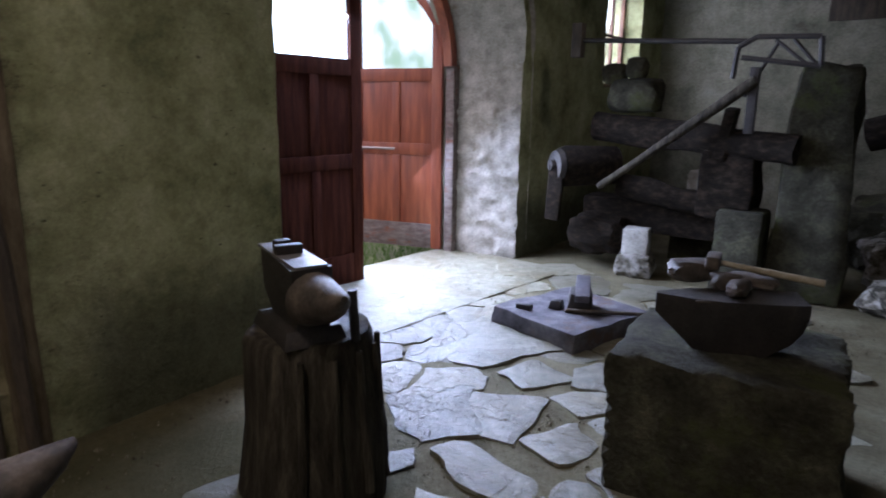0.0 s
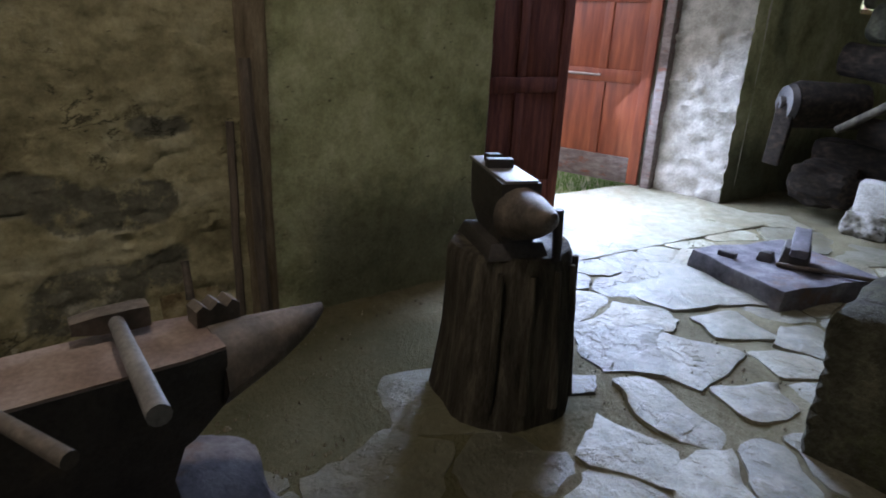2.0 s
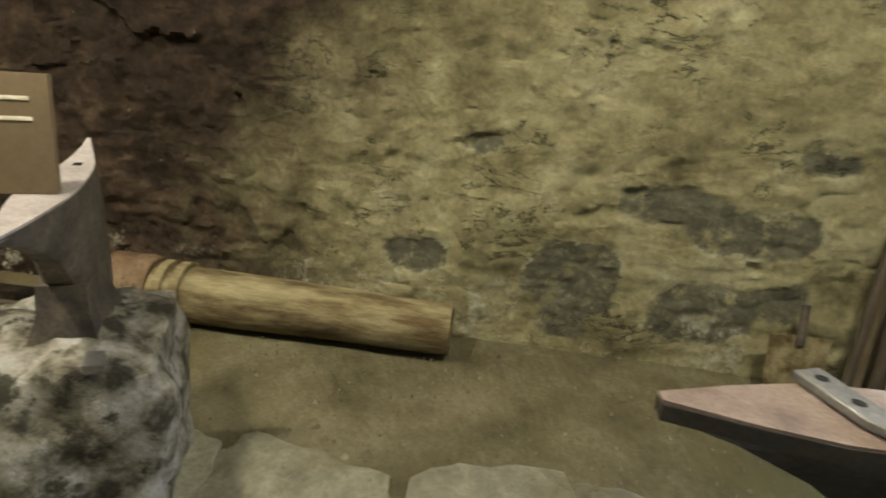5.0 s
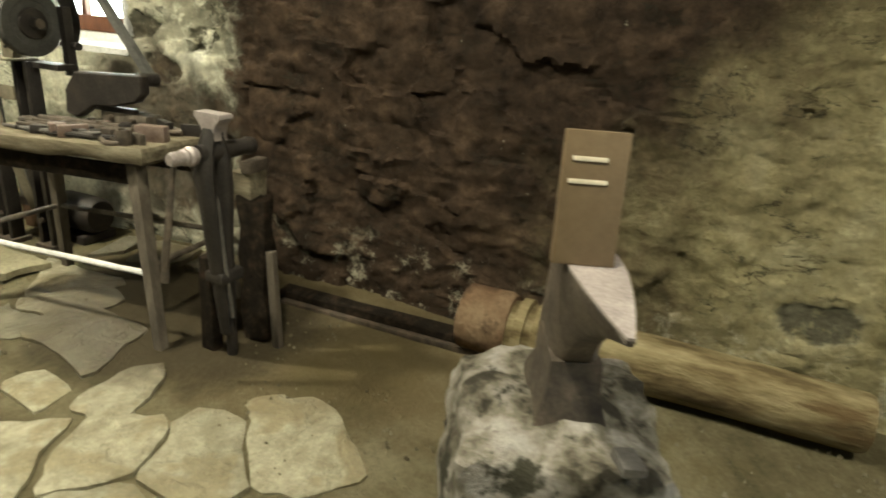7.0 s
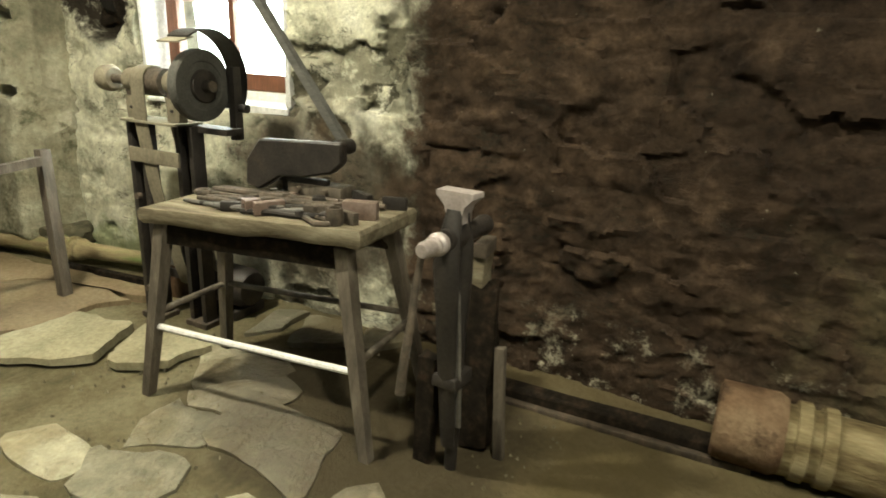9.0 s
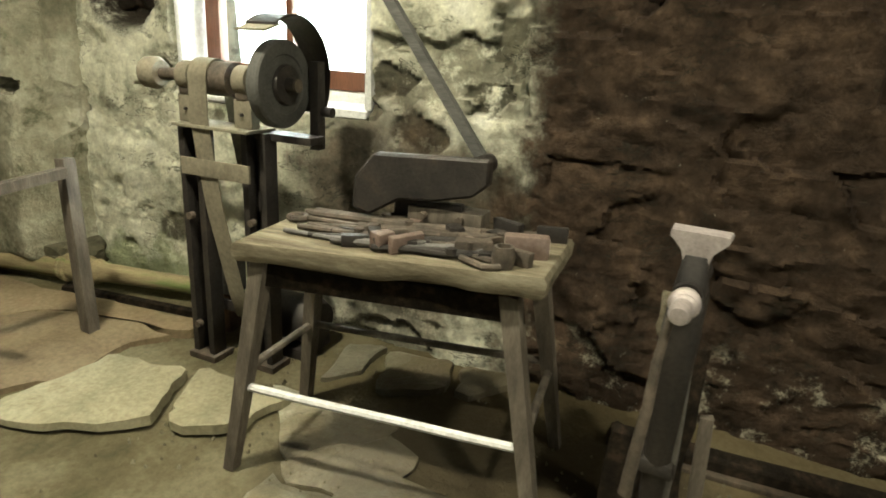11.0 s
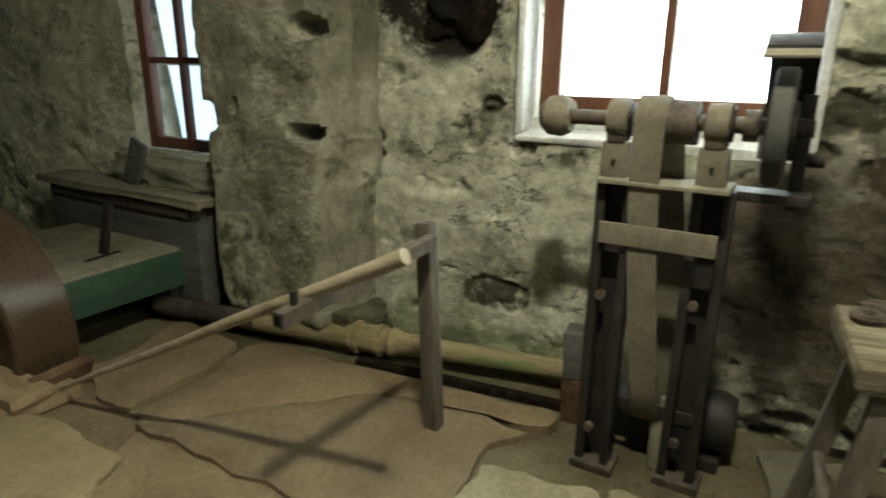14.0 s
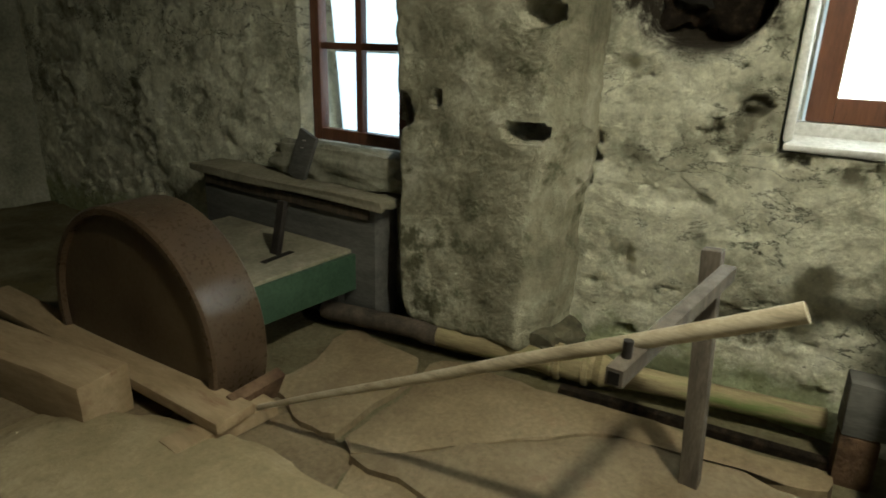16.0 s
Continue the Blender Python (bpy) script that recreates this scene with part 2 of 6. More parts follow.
def flag_material(name, gain):
    """Split schist: flaked layers, chips and trodden dirt."""
    m, nt, b = mat(name, 0.43)
    v = coords(nt)
    oi = nt.nodes.new("ShaderNodeObjectInfo")
    ad = nt.nodes.new("ShaderNodeVectorMath")
    nt.links.new(v, ad.inputs[0])
    nt.links.new(oi.outputs["Location"], ad.inputs[1])
    v = ad.outputs[0]
    flake, mid, fine = noise_tex(nt, v, 2.6, 9, 0.6, 0.15), noise_tex(nt, v, 11, 8, 0.7), noise_tex(nt, v, 60, 6, 0.7)
    col = ramp(nt, mid, [(0.28, (0.105, 0.094, 0.06)), (0.45, (0.175, 0.163, 0.113)), (0.58, (0.235, 0.22, 0.16)), (0.75, (0.32, 0.305, 0.235))])
    col = mix(nt, smooth(nt, flake, 0.50, 0.56), col, ramp(nt, mid, [(0.3, (0.11, 0.096, 0.056)), (0.7, (0.20, 0.175, 0.112))]))
    col = stain_and_shade(nt, v, col)
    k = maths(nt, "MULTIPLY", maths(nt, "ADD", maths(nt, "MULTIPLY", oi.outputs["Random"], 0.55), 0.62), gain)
    cc = nt.nodes.new("ShaderNodeCombineColor")
    for i in range(3):
        nt.links.new(k, cc.inputs[i])
    col = mix(nt, 1.0, col, cc.outputs[0], "MULTIPLY")
    col = mix(nt, 0.35, col, ramp(nt, fine, [(0.3, (0.35, 0.35, 0.35)), (0.7, (1.4, 1.4, 1.4))]), "MULTIPLY")
    nt.links.new(col, b.inputs["Base Color"])
    layers = maths(nt, "ADD", maths(nt, "MULTIPLY", smooth(nt, flake, 0.47, 0.53), 0.4), maths(nt, "MULTIPLY", smooth(nt, flake, 0.58, 0.62), 0.35))
    bump(nt, b, maths(nt, "ADD", layers, maths(nt, "ADD", maths(nt, "MULTIPLY", mid, 0.8), maths(nt, "MULTIPLY", fine, 0.25))), 0.9, 0.02)
    return m


M["dirt"] = mottled("earth_floor", [(0.3, (0.075, 0.066, 0.036)), (0.5, (0.14, 0.122, 0.072)), (0.7, (0.20, 0.178, 0.114))], 2.6, 0.88, grain=42, relief=0.8, second=((0.10, 0.085, 0.038), 0.52, 0.72, 1.1), depth=0.025, floor_marks=True)
M["flag"] = flag_material("grey_flagstone", 1.0)
# same flagstone made brighter: the window's sheen is put into its colour
M["sheen_flag"] = flag_material("flagstone_with_sheen", 1.5)
M["lifted"] = mottled("pale_lifted_slab", [(0.3, (0.17, 0.152, 0.09)), (0.5, (0.25, 0.227, 0.145)), (0.7, (0.32, 0.295, 0.20))], 3, 0.8, grain=45, relief=0.4, second=((0.15, 0.12, 0.06), 0.56, 0.72, 4))
M["sand"] = mottled("trodden_sand", [(0.3, (0.19, 0.15, 0.085)), (0.5, (0.26, 0.21, 0.125)), (0.7, (0.32, 0.265, 0.17))], 3, 0.9, grain=45, relief=0.5, second=((0.17, 0.125, 0.07), 0.55, 0.7, 2.5), speck=0.2)
M["slab"] = mottled("worn_slab", [(0.3, (0.115, 0.082, 0.045)), (0.5, (0.175, 0.132, 0.075)), (0.7, (0.225, 0.18, 0.11))], 2.2, 0.75, grain=45, relief=0.35, rnd=0.3, second=((0.15, 0.075, 0.04), 0.58, 0.78, 2.0))
M["stone"] = mottled("mossy_stone", [(0.3, (0.022, 0.02, 0.015)), (0.5, (0.05, 0.047, 0.032)), (0.7, (0.10, 0.096, 0.062))], 5, 1.0, grain=40, relief=0.8, second=((0.065, 0.07, 0.028), 0.53, 0.68, 3), depth=0.025)
M["granite"] = mottled("spotted_granite", [(0.38, (0.05, 0.045, 0.035)), (0.47, (0.17, 0.155, 0.12)), (0.58, (0.30, 0.28, 0.25)), (0.75, (0.42, 0.40, 0.38))], 9, 0.9, grain=55, relief=0.8, second=((0.05, 0.048, 0.035), 0.56, 0.64, 7), depth=0.02)
M["dark_stone"] = mottled("bare_wall_stone", [(0.3, (0.048, 0.045, 0.03)), (0.5, (0.085, 0.079, 0.053)), (0.7, (0.13, 0.12, 0.08))], 9, 0.95, grain=40, relief=0.5, depth=0.015)
M["iron"] = mottled("dark_iron", [(0.3, (0.018, 0.016, 0.015)), (0.6, (0.04, 0.034, 0.03)), (0.8, (0.075, 0.055, 0.04))], 8, 0.55, 0.4, 80, 0.25)
M["rust"] = mottled("rusty_iron", [(0.3, (0.034, 0.028, 0.023)), (0.5, (0.08, 0.064, 0.049)), (0.7, (0.15, 0.118, 0.09))], 10, 0.65, 0.3, 70, 0.35)
M["face"] = mottled("worn_anvil_face", [(0.3, (0.12, 0.08, 0.062)), (0.5, (0.21, 0.155, 0.13)), (0.72, (0.31, 0.25, 0.22))], 7, 0.45, 0.35, 90, 0.2)
M["steel"] = mottled("grey_steel", [(0.3, (0.10, 0.095, 0.09)), (0.7, (0.22, 0.21, 0.2))], 8, 0.45, 0.4, 90, 0.15)
M["pale_steel"] = mottled("pale_worn_steel", [(0.3, (0.26, 0.225, 0.215)), (0.7, (0.45, 0.4, 0.39))], 8, 0.5, 0.3, 90, 0.15)
M["bench_wood"] = mottled("grey_bench_wood", [(0.3, (0.085, 0.07, 0.047)), (0.5, (0.16, 0.138, 0.095)), (0.7, (0.25, 0.225, 0.165))], 3, 0.85, grain=30, stretch=(9, 1.2, 9), relief=0.5)
M["dark_wood"] = mottled("dark_wood", [(0.3, (0.028, 0.021, 0.015)), (0.5, (0.06, 0.045, 0.03)), (0.7, (0.11, 0.08, 0.055))], 3, 0.75, grain=30, stretch=(7, 7, 1.2), relief=0.4)
M["leg_wood"] = mottled("brown_leg_wood", [(0.3, (0.045, 0.036, 0.027)), (0.5, (0.09, 0.074, 0.056)), (0.7, (0.145, 0.122, 0.094))], 3, 0.75, grain=30, stretch=(7, 7, 1.2), relief=0.4)
M["stump"] = mottled("old_stump_wood", [(0.3, (0.02, 0.017, 0.013)), (0.5, (0.05, 0.042, 0.03)), (0.7, (0.1, 0.085, 0.06))], 3, 0.85, grain=24, stretch=(9, 9, 0.8), relief=0.7, depth=0.02)
M["log"] = mottled("pale_log", [(0.34, (0.075, 0.055, 0.028)), (0.46, (0.19, 0.15, 0.08)), (0.56, (0.28, 0.235, 0.135)), (0.72, (0.37, 0.325, 0.205))], 3, 0.9, grain=22, stretch=(3.5, 0.8, 3.5), relief=0.8, second=((0.13, 0.09, 0.045), 0.54, 0.66, 2.2), depth=0.02, speck=0.22)
M["pipe"] = mottled("pale_wooden_pipe", [(0.3, (0.15, 0.115, 0.06)), (0.5, (0.25, 0.205, 0.11)), (0.7, (0.34, 0.29, 0.16))], 3, 0.75, grain=26, stretch=(8, 1, 8), relief=0.3, second=((0.13, 0.16, 0.05), 0.5, 0.64, 1.5))
M["pole"] = mottled("peeled_pole", [(0.3, (0.22, 0.18, 0.115)), (0.5, (0.34, 0.29, 0.2)), (0.7, (0.43, 0.38, 0.28))], 3, 0.7, grain=26, stretch=(8, 1, 8), relief=0.25)
M["sawn"] = mottled("dusty_sawn_timber", [(0.3, (0.19, 0.135, 0.078)), (0.5, (0.25, 0.185, 0.11)), (0.7, (0.30, 0.23, 0.145))], 3, 0.85, grain=26, stretch=(5, 1, 5), relief=0.2, speck=0.14, second=((0.17, 0.10, 0.06), 0.56, 0.72, 2.0))
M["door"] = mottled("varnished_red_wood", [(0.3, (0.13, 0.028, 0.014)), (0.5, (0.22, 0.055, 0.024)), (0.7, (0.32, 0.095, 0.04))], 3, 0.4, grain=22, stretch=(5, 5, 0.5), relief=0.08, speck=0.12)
# the red door wood again, darkened for the shade on the closed leaf
M["shaded_door"] = mottled("shaded_red_wood", [(0.3, (0.034, 0.009, 0.006)), (0.5, (0.066, 0.018, 0.011)), (0.7, (0.105, 0.032, 0.018))], 3, 0.86, grain=22, stretch=(8, 8, 0.7), relief=0.15, speck=0.3)
M["weathered_door"] = mottled("weathered_door_foot", [(0.3, (0.075, 0.05, 0.042)), (0.5, (0.13, 0.10, 0.088)), (0.7, (0.19, 0.16, 0.145))], 4, 0.75, grain=22, stretch=(2, 8, 6), relief=0.2, second=((0.15, 0.045, 0.02), 0.55, 0.7, 3))
M["frame"] = mottled("brown_window_wood", [(0.3, (0.085, 0.032, 0.017)), (0.6, (0.15, 0.06, 0.03))], 3, 0.5, grain=22, stretch=(6, 6, 1), relief=0.15)
M["wheel"] = mottled("brown_wheel_paint", [(0.3, (0.035, 0.022, 0.012)), (0.5, (0.06, 0.04, 0.022)), (0.7, (0.085, 0.06, 0.035))], 3, 0.4, 0.1, 50, 0.06, speck=0.08)
M["rim"] = mottled("dark_rim_paint", [(0.3, (0.05, 0.032, 0.019)), (0.7, (0.09, 0.06, 0.036))], 4, 0.32, 0.2, 60, 0.05, speck=0.08)
M["green"] = mottled("green_paint", [(0.3, (0.02, 0.05, 0.03)), (0.7, (0.045, 0.09, 0.055))], 5, 0.55, grain=60)
M["dusty"] = mottled("dusty_board", [(0.3, (0.13, 0.12, 0.085)), (0.5, (0.2, 0.185, 0.135)), (0.7, (0.27, 0.25, 0.19))], 3, 0.85, grain=40)
M["chest"] = mottled("grey_chest_wood", [(0.3, (0.05, 0.05, 0.046)), (0.6, (0.1, 0.098, 0.09))], 3, 0.8, grain=30, stretch=(6, 1, 6))
M["belt"] = mottled("leather_belt", [(0.3, (0.11, 0.096, 0.066)), (0.7, (0.20, 0.175, 0.125))], 6, 0.8, grain=60)
M["grit"] = mottled("grinding_wheel", [(0.3, (0.035, 0.034, 0.03)), (0.7, (0.08, 0.078, 0.07))], 7, 0.8, grain=90)
M["card"] = mottled("brown_board", [(0.3, (0.115, 0.078, 0.04)), (0.7, (0.17, 0.12, 0.066))], 4, 0.6, grain=40, relief=0.05, speck=0.15)
M["cream"] = mottled("cream_lettering", [(0.3, (0.6, 0.54, 0.42)), (0.7, (0.7, 0.64, 0.5))], 20, 0.7, grain=60, relief=0.02)
M["white"] = mottled("limewashed_sill", [(0.3, (0.5, 0.5, 0.49)), (0.7, (0.72, 0.72, 0.71))], 5, 0.85, grain=50)
M["grass"] = mottled("grass", [(0.3, (0.05, 0.11, 0.02)), (0.5, (0.10, 0.2, 0.04)), (0.7, (0.17, 0.27, 0.07))], 3, 0.9, grain=60)
M["earth"] = mottled("outdoor_ground", [(0.3, (0.12, 0.14, 0.06)), (0.5, (0.2, 0.21, 0.11)), (0.7, (0.3, 0.29, 0.2))], 0.6, 0.95, grain=8)
M["grey_granite"] = mottled("dark_granite", [(0.3, (0.04, 0.037, 0.042)), (0.5, (0.095, 0.088, 0.097)), (0.7, (0.17, 0.16, 0.165))], 6, 0.85, grain=55, relief=0.5, second=((0.10, 0.065, 0.05), 0.55, 0.7, 4))
M["dark_beam"] = mottled("blackened_timber", [(0.3, (0.007, 0.005, 0.004)), (0.5, (0.016, 0.012, 0.008)), (0.7, (0.045, 0.03, 0.02))], 4, 0.95, grain=26, stretch=(3, 6, 6), relief=0.8, depth=0.02)
M["pillar"] = mottled("mottled_standing_slab", [(0.3, (0.15, 0.142, 0.098)), (0.45, (0.27, 0.257, 0.186)), (0.58, (0.38, 0.366, 0.275)), (0.75, (0.55, 0.535, 0.44))], 3.2, 0.95, grain=30, relief=0.9, second=((0.12, 0.118, 0.075), 0.54, 0.66, 5), depth=0.03)
M["post_wood"] = mottled("tan_post_wood", [(0.3, (0.075, 0.056, 0.034)), (0.5, (0.14, 0.108, 0.068)), (0.7, (0.2, 0.16, 0.105))], 3, 0.85, grain=30, stretch=(7, 7, 1.2), relief=0.6)
M["red_log"] = mottled("reddish_log_end", [(0.34, (0.06, 0.034, 0.02)), (0.5, (0.14, 0.088, 0.053)), (0.7, (0.23, 0.165, 0.105))], 4, 0.9, grain=26, relief=0.8, second=((0.05, 0.032, 0.02), 0.54, 0.64, 3), depth=0.02)
M["rubble_grit"] = mottled("crushed_stone", [(0.35, (0.07, 0.06, 0.038)), (0.5, (0.15, 0.135, 0.09)), (0.65, (0.24, 0.22, 0.16))], 9, 0.95, grain=60)
# black that stands for the shade inside holes, slots and the wall pocket
M["hole"] = mottled("hole_black", [(0.3, (0.008, 0.007, 0.006)), (0.7, (0.018, 0.016, 0.013))], 5, 0.95)


def glass_material():
    m, nt, b = mat("window_glass", 0.25)
    b.inputs["Transmission Weight"].default_value = 1.0
    b.inputs["IOR"].default_value = 1.05
    v = coords(nt)
    nt.links.new(ramp(nt, noise_tex(nt, v, 5, 6), [(0.3, (0.78, 0.85, 0.83)), (0.7, (0.95, 0.97, 0.96))]), b.inputs["Base Color"])
    return m


M["glass"] = glass_material()

# ---- mesh helpers ----


def link(name, bm, material, flat=False):
    me = bpy.data.meshes.new(name)
    bm.to_mesh(me)
    bm.free()
    me.materials.append(M[material] if isinstance(material, str) else material)
    if not flat:
        me.polygons.foreach_set("use_smooth", [True] * len(me.polygons))
        me.set_sharp_from_angle(angle=radians(35))
    return new(name, me)


def thing(name, at=(0, 0, 0), rz=0.0, label="", category="", group="", kind=""):
    """An Empty at a thing's base."""
    ob = new(name)
    ob.matrix_basis = pose(*at, 0, 0, rz)
    return tagged(ob, label, category, group, kind)


def part(name, bm, material, parent, label="", flat=False):
    ob = link(name, bm, material, flat)
    ob.parent = parent
    return tagged(ob, label)


def box(sx, sy, sz, at=(0, 0, 0), rz=0.0, rx=0.0, ry=0.0, bevel=0.006, wobble=0.0, seed=0, cuts=0, taper=1.0):
    """A bevelled box standing on its base centre; wobble bends its faces, taper narrows its top."""
    bm = bmesh.new()
    bmesh.ops.create_cube(bm, size=1.0)
    for v in bm.verts:
        k = taper if v.co.z > 0 else 1.0
        v.co = Vector((v.co.x * sx * k, v.co.y * sy * k, (v.co.z + 0.5) * sz))
    if bevel:
        bmesh.ops.bevel(bm, geom=bm.edges[:], offset=bevel, segments=2, affect="EDGES", profile=0.6)
    if cuts:
        bmesh.ops.subdivide_edges(bm, edges=[e for e in bm.edges if e.calc_length() > min(sx, sy, sz) * 0.4], cuts=cuts, use_grid_fill=True)
    if wobble:
        for v in bm.verts:
            v.co += noise.noise_vector(v.co * (1.6 / max(0.05, min(sx, sy, sz))) + Vector((seed, seed * 1.7, 0))) * wobble
    bm.transform(pose(*at, rx, ry, rz))
    return bm


def rod(a, b, r0, r1=None, n=14, wobble=0.0, seed=0, rings=1, caps=True):
    """A round bar from a to b, with its radius going from r0 to r1."""
    a, b = Vector(a), Vector(b)
    r1 = r0 if r1 is None else r1
    q = (b - a).to_track_quat("Z", "Y").to_matrix()
    bm = bmesh.new()
    rows = []
    for i in range(rings + 1):
        t = i / rings
        c, r = a.lerp(b, t), r0 + (r1 - r0) * t
        off = noise.noise_vector(Vector((seed, t * 3, 1.3))) * wobble
        row = []
        for k in range(n):
            w = 2 * math.pi * k / n
            rr = r * (1 + (noise.noise(Vector((math.cos(w) * 1.5 + seed, math.sin(w) * 1.5, t * 4))) * wobble * 4 if wobble else 0))
            row.append(bm.verts.new(c + off + q @ Vector((math.cos(w) * rr, math.sin(w) * rr, 0))))
        rows.append(row)
    for p, s in zip(rows, rows[1:]):
        for k in range(n):
            bm.faces.new((p[k], p[(k + 1) % n], s[(k + 1) % n], s[k]))
    if caps:
        bm.faces.new(rows[0][::-1])
        bm.faces.new(rows[-1])
    return bm


def lathe(profile, n=24, at=(0, 0, 0), axis=(0, 0, 1), squash=(1, 1), wobble=0.0, seed=0):
    """A body of revolution from (radius, height) pairs along an axis."""
    bm = bmesh.new()
    q = Vector(axis).to_track_quat("Z", "Y").to_matrix()
    rows = []
    for r, h in profile:
        row = []
        for k in range(n):
            w = 2 * math.pi * k / n
            rr = r * (1 + wobble * noise.noise(Vector((math.cos(w) * 1.4, math.sin(w) * 1.4, h * 2 + seed))))
            row.append(bm.verts.new(Vector(at) + q @ Vector((math.cos(w) * rr * squash[0], math.sin(w) * rr * squash[1], h))))
        rows.append(row)
    for p, s in zip(rows, rows[1:]):
        for k in range(n):
            bm.faces.new((p[k], p[(k + 1) % n], s[(k + 1) % n], s[k]))
    if profile[0][0] > 1e-4:
        bm.faces.new(rows[0][::-1])
    if profile[-1][0] > 1e-4:
        bm.faces.new(rows[-1])
    bmesh.ops.remove_doubles(bm, verts=bm.verts, dist=1e-5)
    return bm


def loft(sections, close=True):
    """Skin over rings of points, each with the same count."""
    bm = bmesh.new()
    rows = [[bm.verts.new(p) for p in s] for s in sections]
    n = len(rows[0])
    for p, s in zip(rows, rows[1:]):
        for k in range(n):
            bm.faces.new((p[k], p[(k + 1) % n], s[(k + 1) % n], s[k]))
    bm.faces.new(rows[0][::-1])
    bm.faces.new(rows[-1])
    bmesh.ops.recalc_face_normals(bm, faces=bm.faces)
    return bm


def rock(sx, sy, sz, at=(0, 0, 0), rz=0.0, seed=1, rough=0.12, sub=4, square=0.0, base=True):
    """A boulder; square pulls the ball towards a block."""
    bm = bmesh.new()
    bmesh.ops.create_icosphere(bm, subdivisions=sub, radius=1.0)
    for v in bm.verts:
        p = v.co.normalized()
        if square:
            m = max(abs(p.x), abs(p.y), abs(p.z))
            p = p.lerp(p / m, square)
        p = p * (1 + rough * (noise.fractal(p * 1.3 + Vector((seed * 3.1, seed, 0)), 1.0, 2.0, 5) ))
        z = p.z * 0.5 + 0.5
        if base:
            z = max(z, 0.0)
        v.co = Vector((p.x * sx / 2, p.y * sy / 2, z * sz))
    bm.transform(pose(*at, 0, 0, rz))
    return bm


def sweep(points, r, n=10, flat=1.0):
    """A bar bent along points."""
    bm = bmesh.new()
    rows = []
    pts = [Vector(p) for p in points]
    for i, p in enumerate(pts):
        d = (pts[min(i + 1, len(pts) - 1)] - pts[max(i - 1, 0)]).normalized()
        q = d.to_track_quat("Z", "Y").to_matrix()
        rows.append([bm.verts.new(p + q @ Vector((math.cos(2 * math.pi * k / n) * r, math.sin(2 * math.pi * k / n) * r * flat, 0))) for k in range(n)])
    for p, s in zip(rows, rows[1:]):
        for k in range(n):
            bm.faces.new((p[k], p[(k + 1) % n], s[(k + 1) % n], s[k]))
    bm.faces.new(rows[0][::-1])
    bm.faces.new(rows[-1])
    return bm


def prism(outline, depth, m=None, bevel=0.0):
    """An outline in x and y, given a depth along z."""
    bm = bmesh.new()
    f = bm.faces.new([bm.verts.new((x, y, 0)) for x, y in outline])
    top = bmesh.ops.extrude_face_region(bm, geom=[f])
    bmesh.ops.translate(bm, vec=(0, 0, depth), verts=[v for v in top["geom"] if isinstance(v, bmesh.types.BMVert)])
    bmesh.ops.recalc_face_normals(bm, faces=bm.faces)
    if bevel:
        bmesh.ops.bevel(bm, geom=bm.edges[:], offset=bevel, segments=1, affect="EDGES")
    if m is not None:
        bm.transform(m)
    return bm


# ---- noise fields ----


def hash2(ix, iy, seed):
    h = np.sin(ix * 127.1 + iy * 311.7 + seed * 74.7) * 43758.5453
    return h - np.floor(h)


def value2(x, y, seed):
    ix, iy = np.floor(x), np.floor(y)
    fx, fy = x - ix, y - iy
    fx, fy = fx * fx * (3 - 2 * fx), fy * fy * (3 - 2 * fy)
    a, b, c, d = hash2(ix, iy, seed), hash2(ix + 1, iy, seed), hash2(ix, iy + 1, seed), hash2(ix + 1, iy + 1, seed)
    return (a * (1 - fx) + b * fx) * (1 - fy) + (c * (1 - fx) + d * fx) * fy


def fbm(x, y, seed, octaves=5):
    s, amp, tot = 0, 1.0, 0
    for o in range(octaves):
        s = s + amp * value2(x * 2 ** o, y * 2 ** o, seed + o)
        tot += amp
        amp *= 0.55
    return s / tot - 0.5


def facets(x, y, seed):
    """Broken stone faces: each irregular cell is a plane of its own tilt and height; and the cell's random value."""
    ix, iy = np.floor(x), np.floor(y)
    d1, h, who = np.full(x.shape, 9.0), np.zeros(x.shape), np.zeros(x.shape)
    for ox in (-1, 0, 1):
        for oy in (-1, 0, 1):
            cx, cy = ix + ox, iy + oy
            px, py = cx + 0.1 + 0.8 * hash2(cx, cy, seed), cy + 0.1 + 0.8 * hash2(cx, cy, seed + 9)
            d = np.hypot(x - px, y - py)
            near = d < d1
            r = hash2(cx, cy, seed + 5)
            plane = r - 0.5 + (x - px) * (hash2(cx, cy, seed + 2) - 0.5) * 1.3 + (y - py) * (hash2(cx, cy, seed + 3) - 0.35) * 1.5
            h, who, d1 = np.where(near, plane, h), np.where(near, r, who), np.where(near, d, d1)
    return h, who


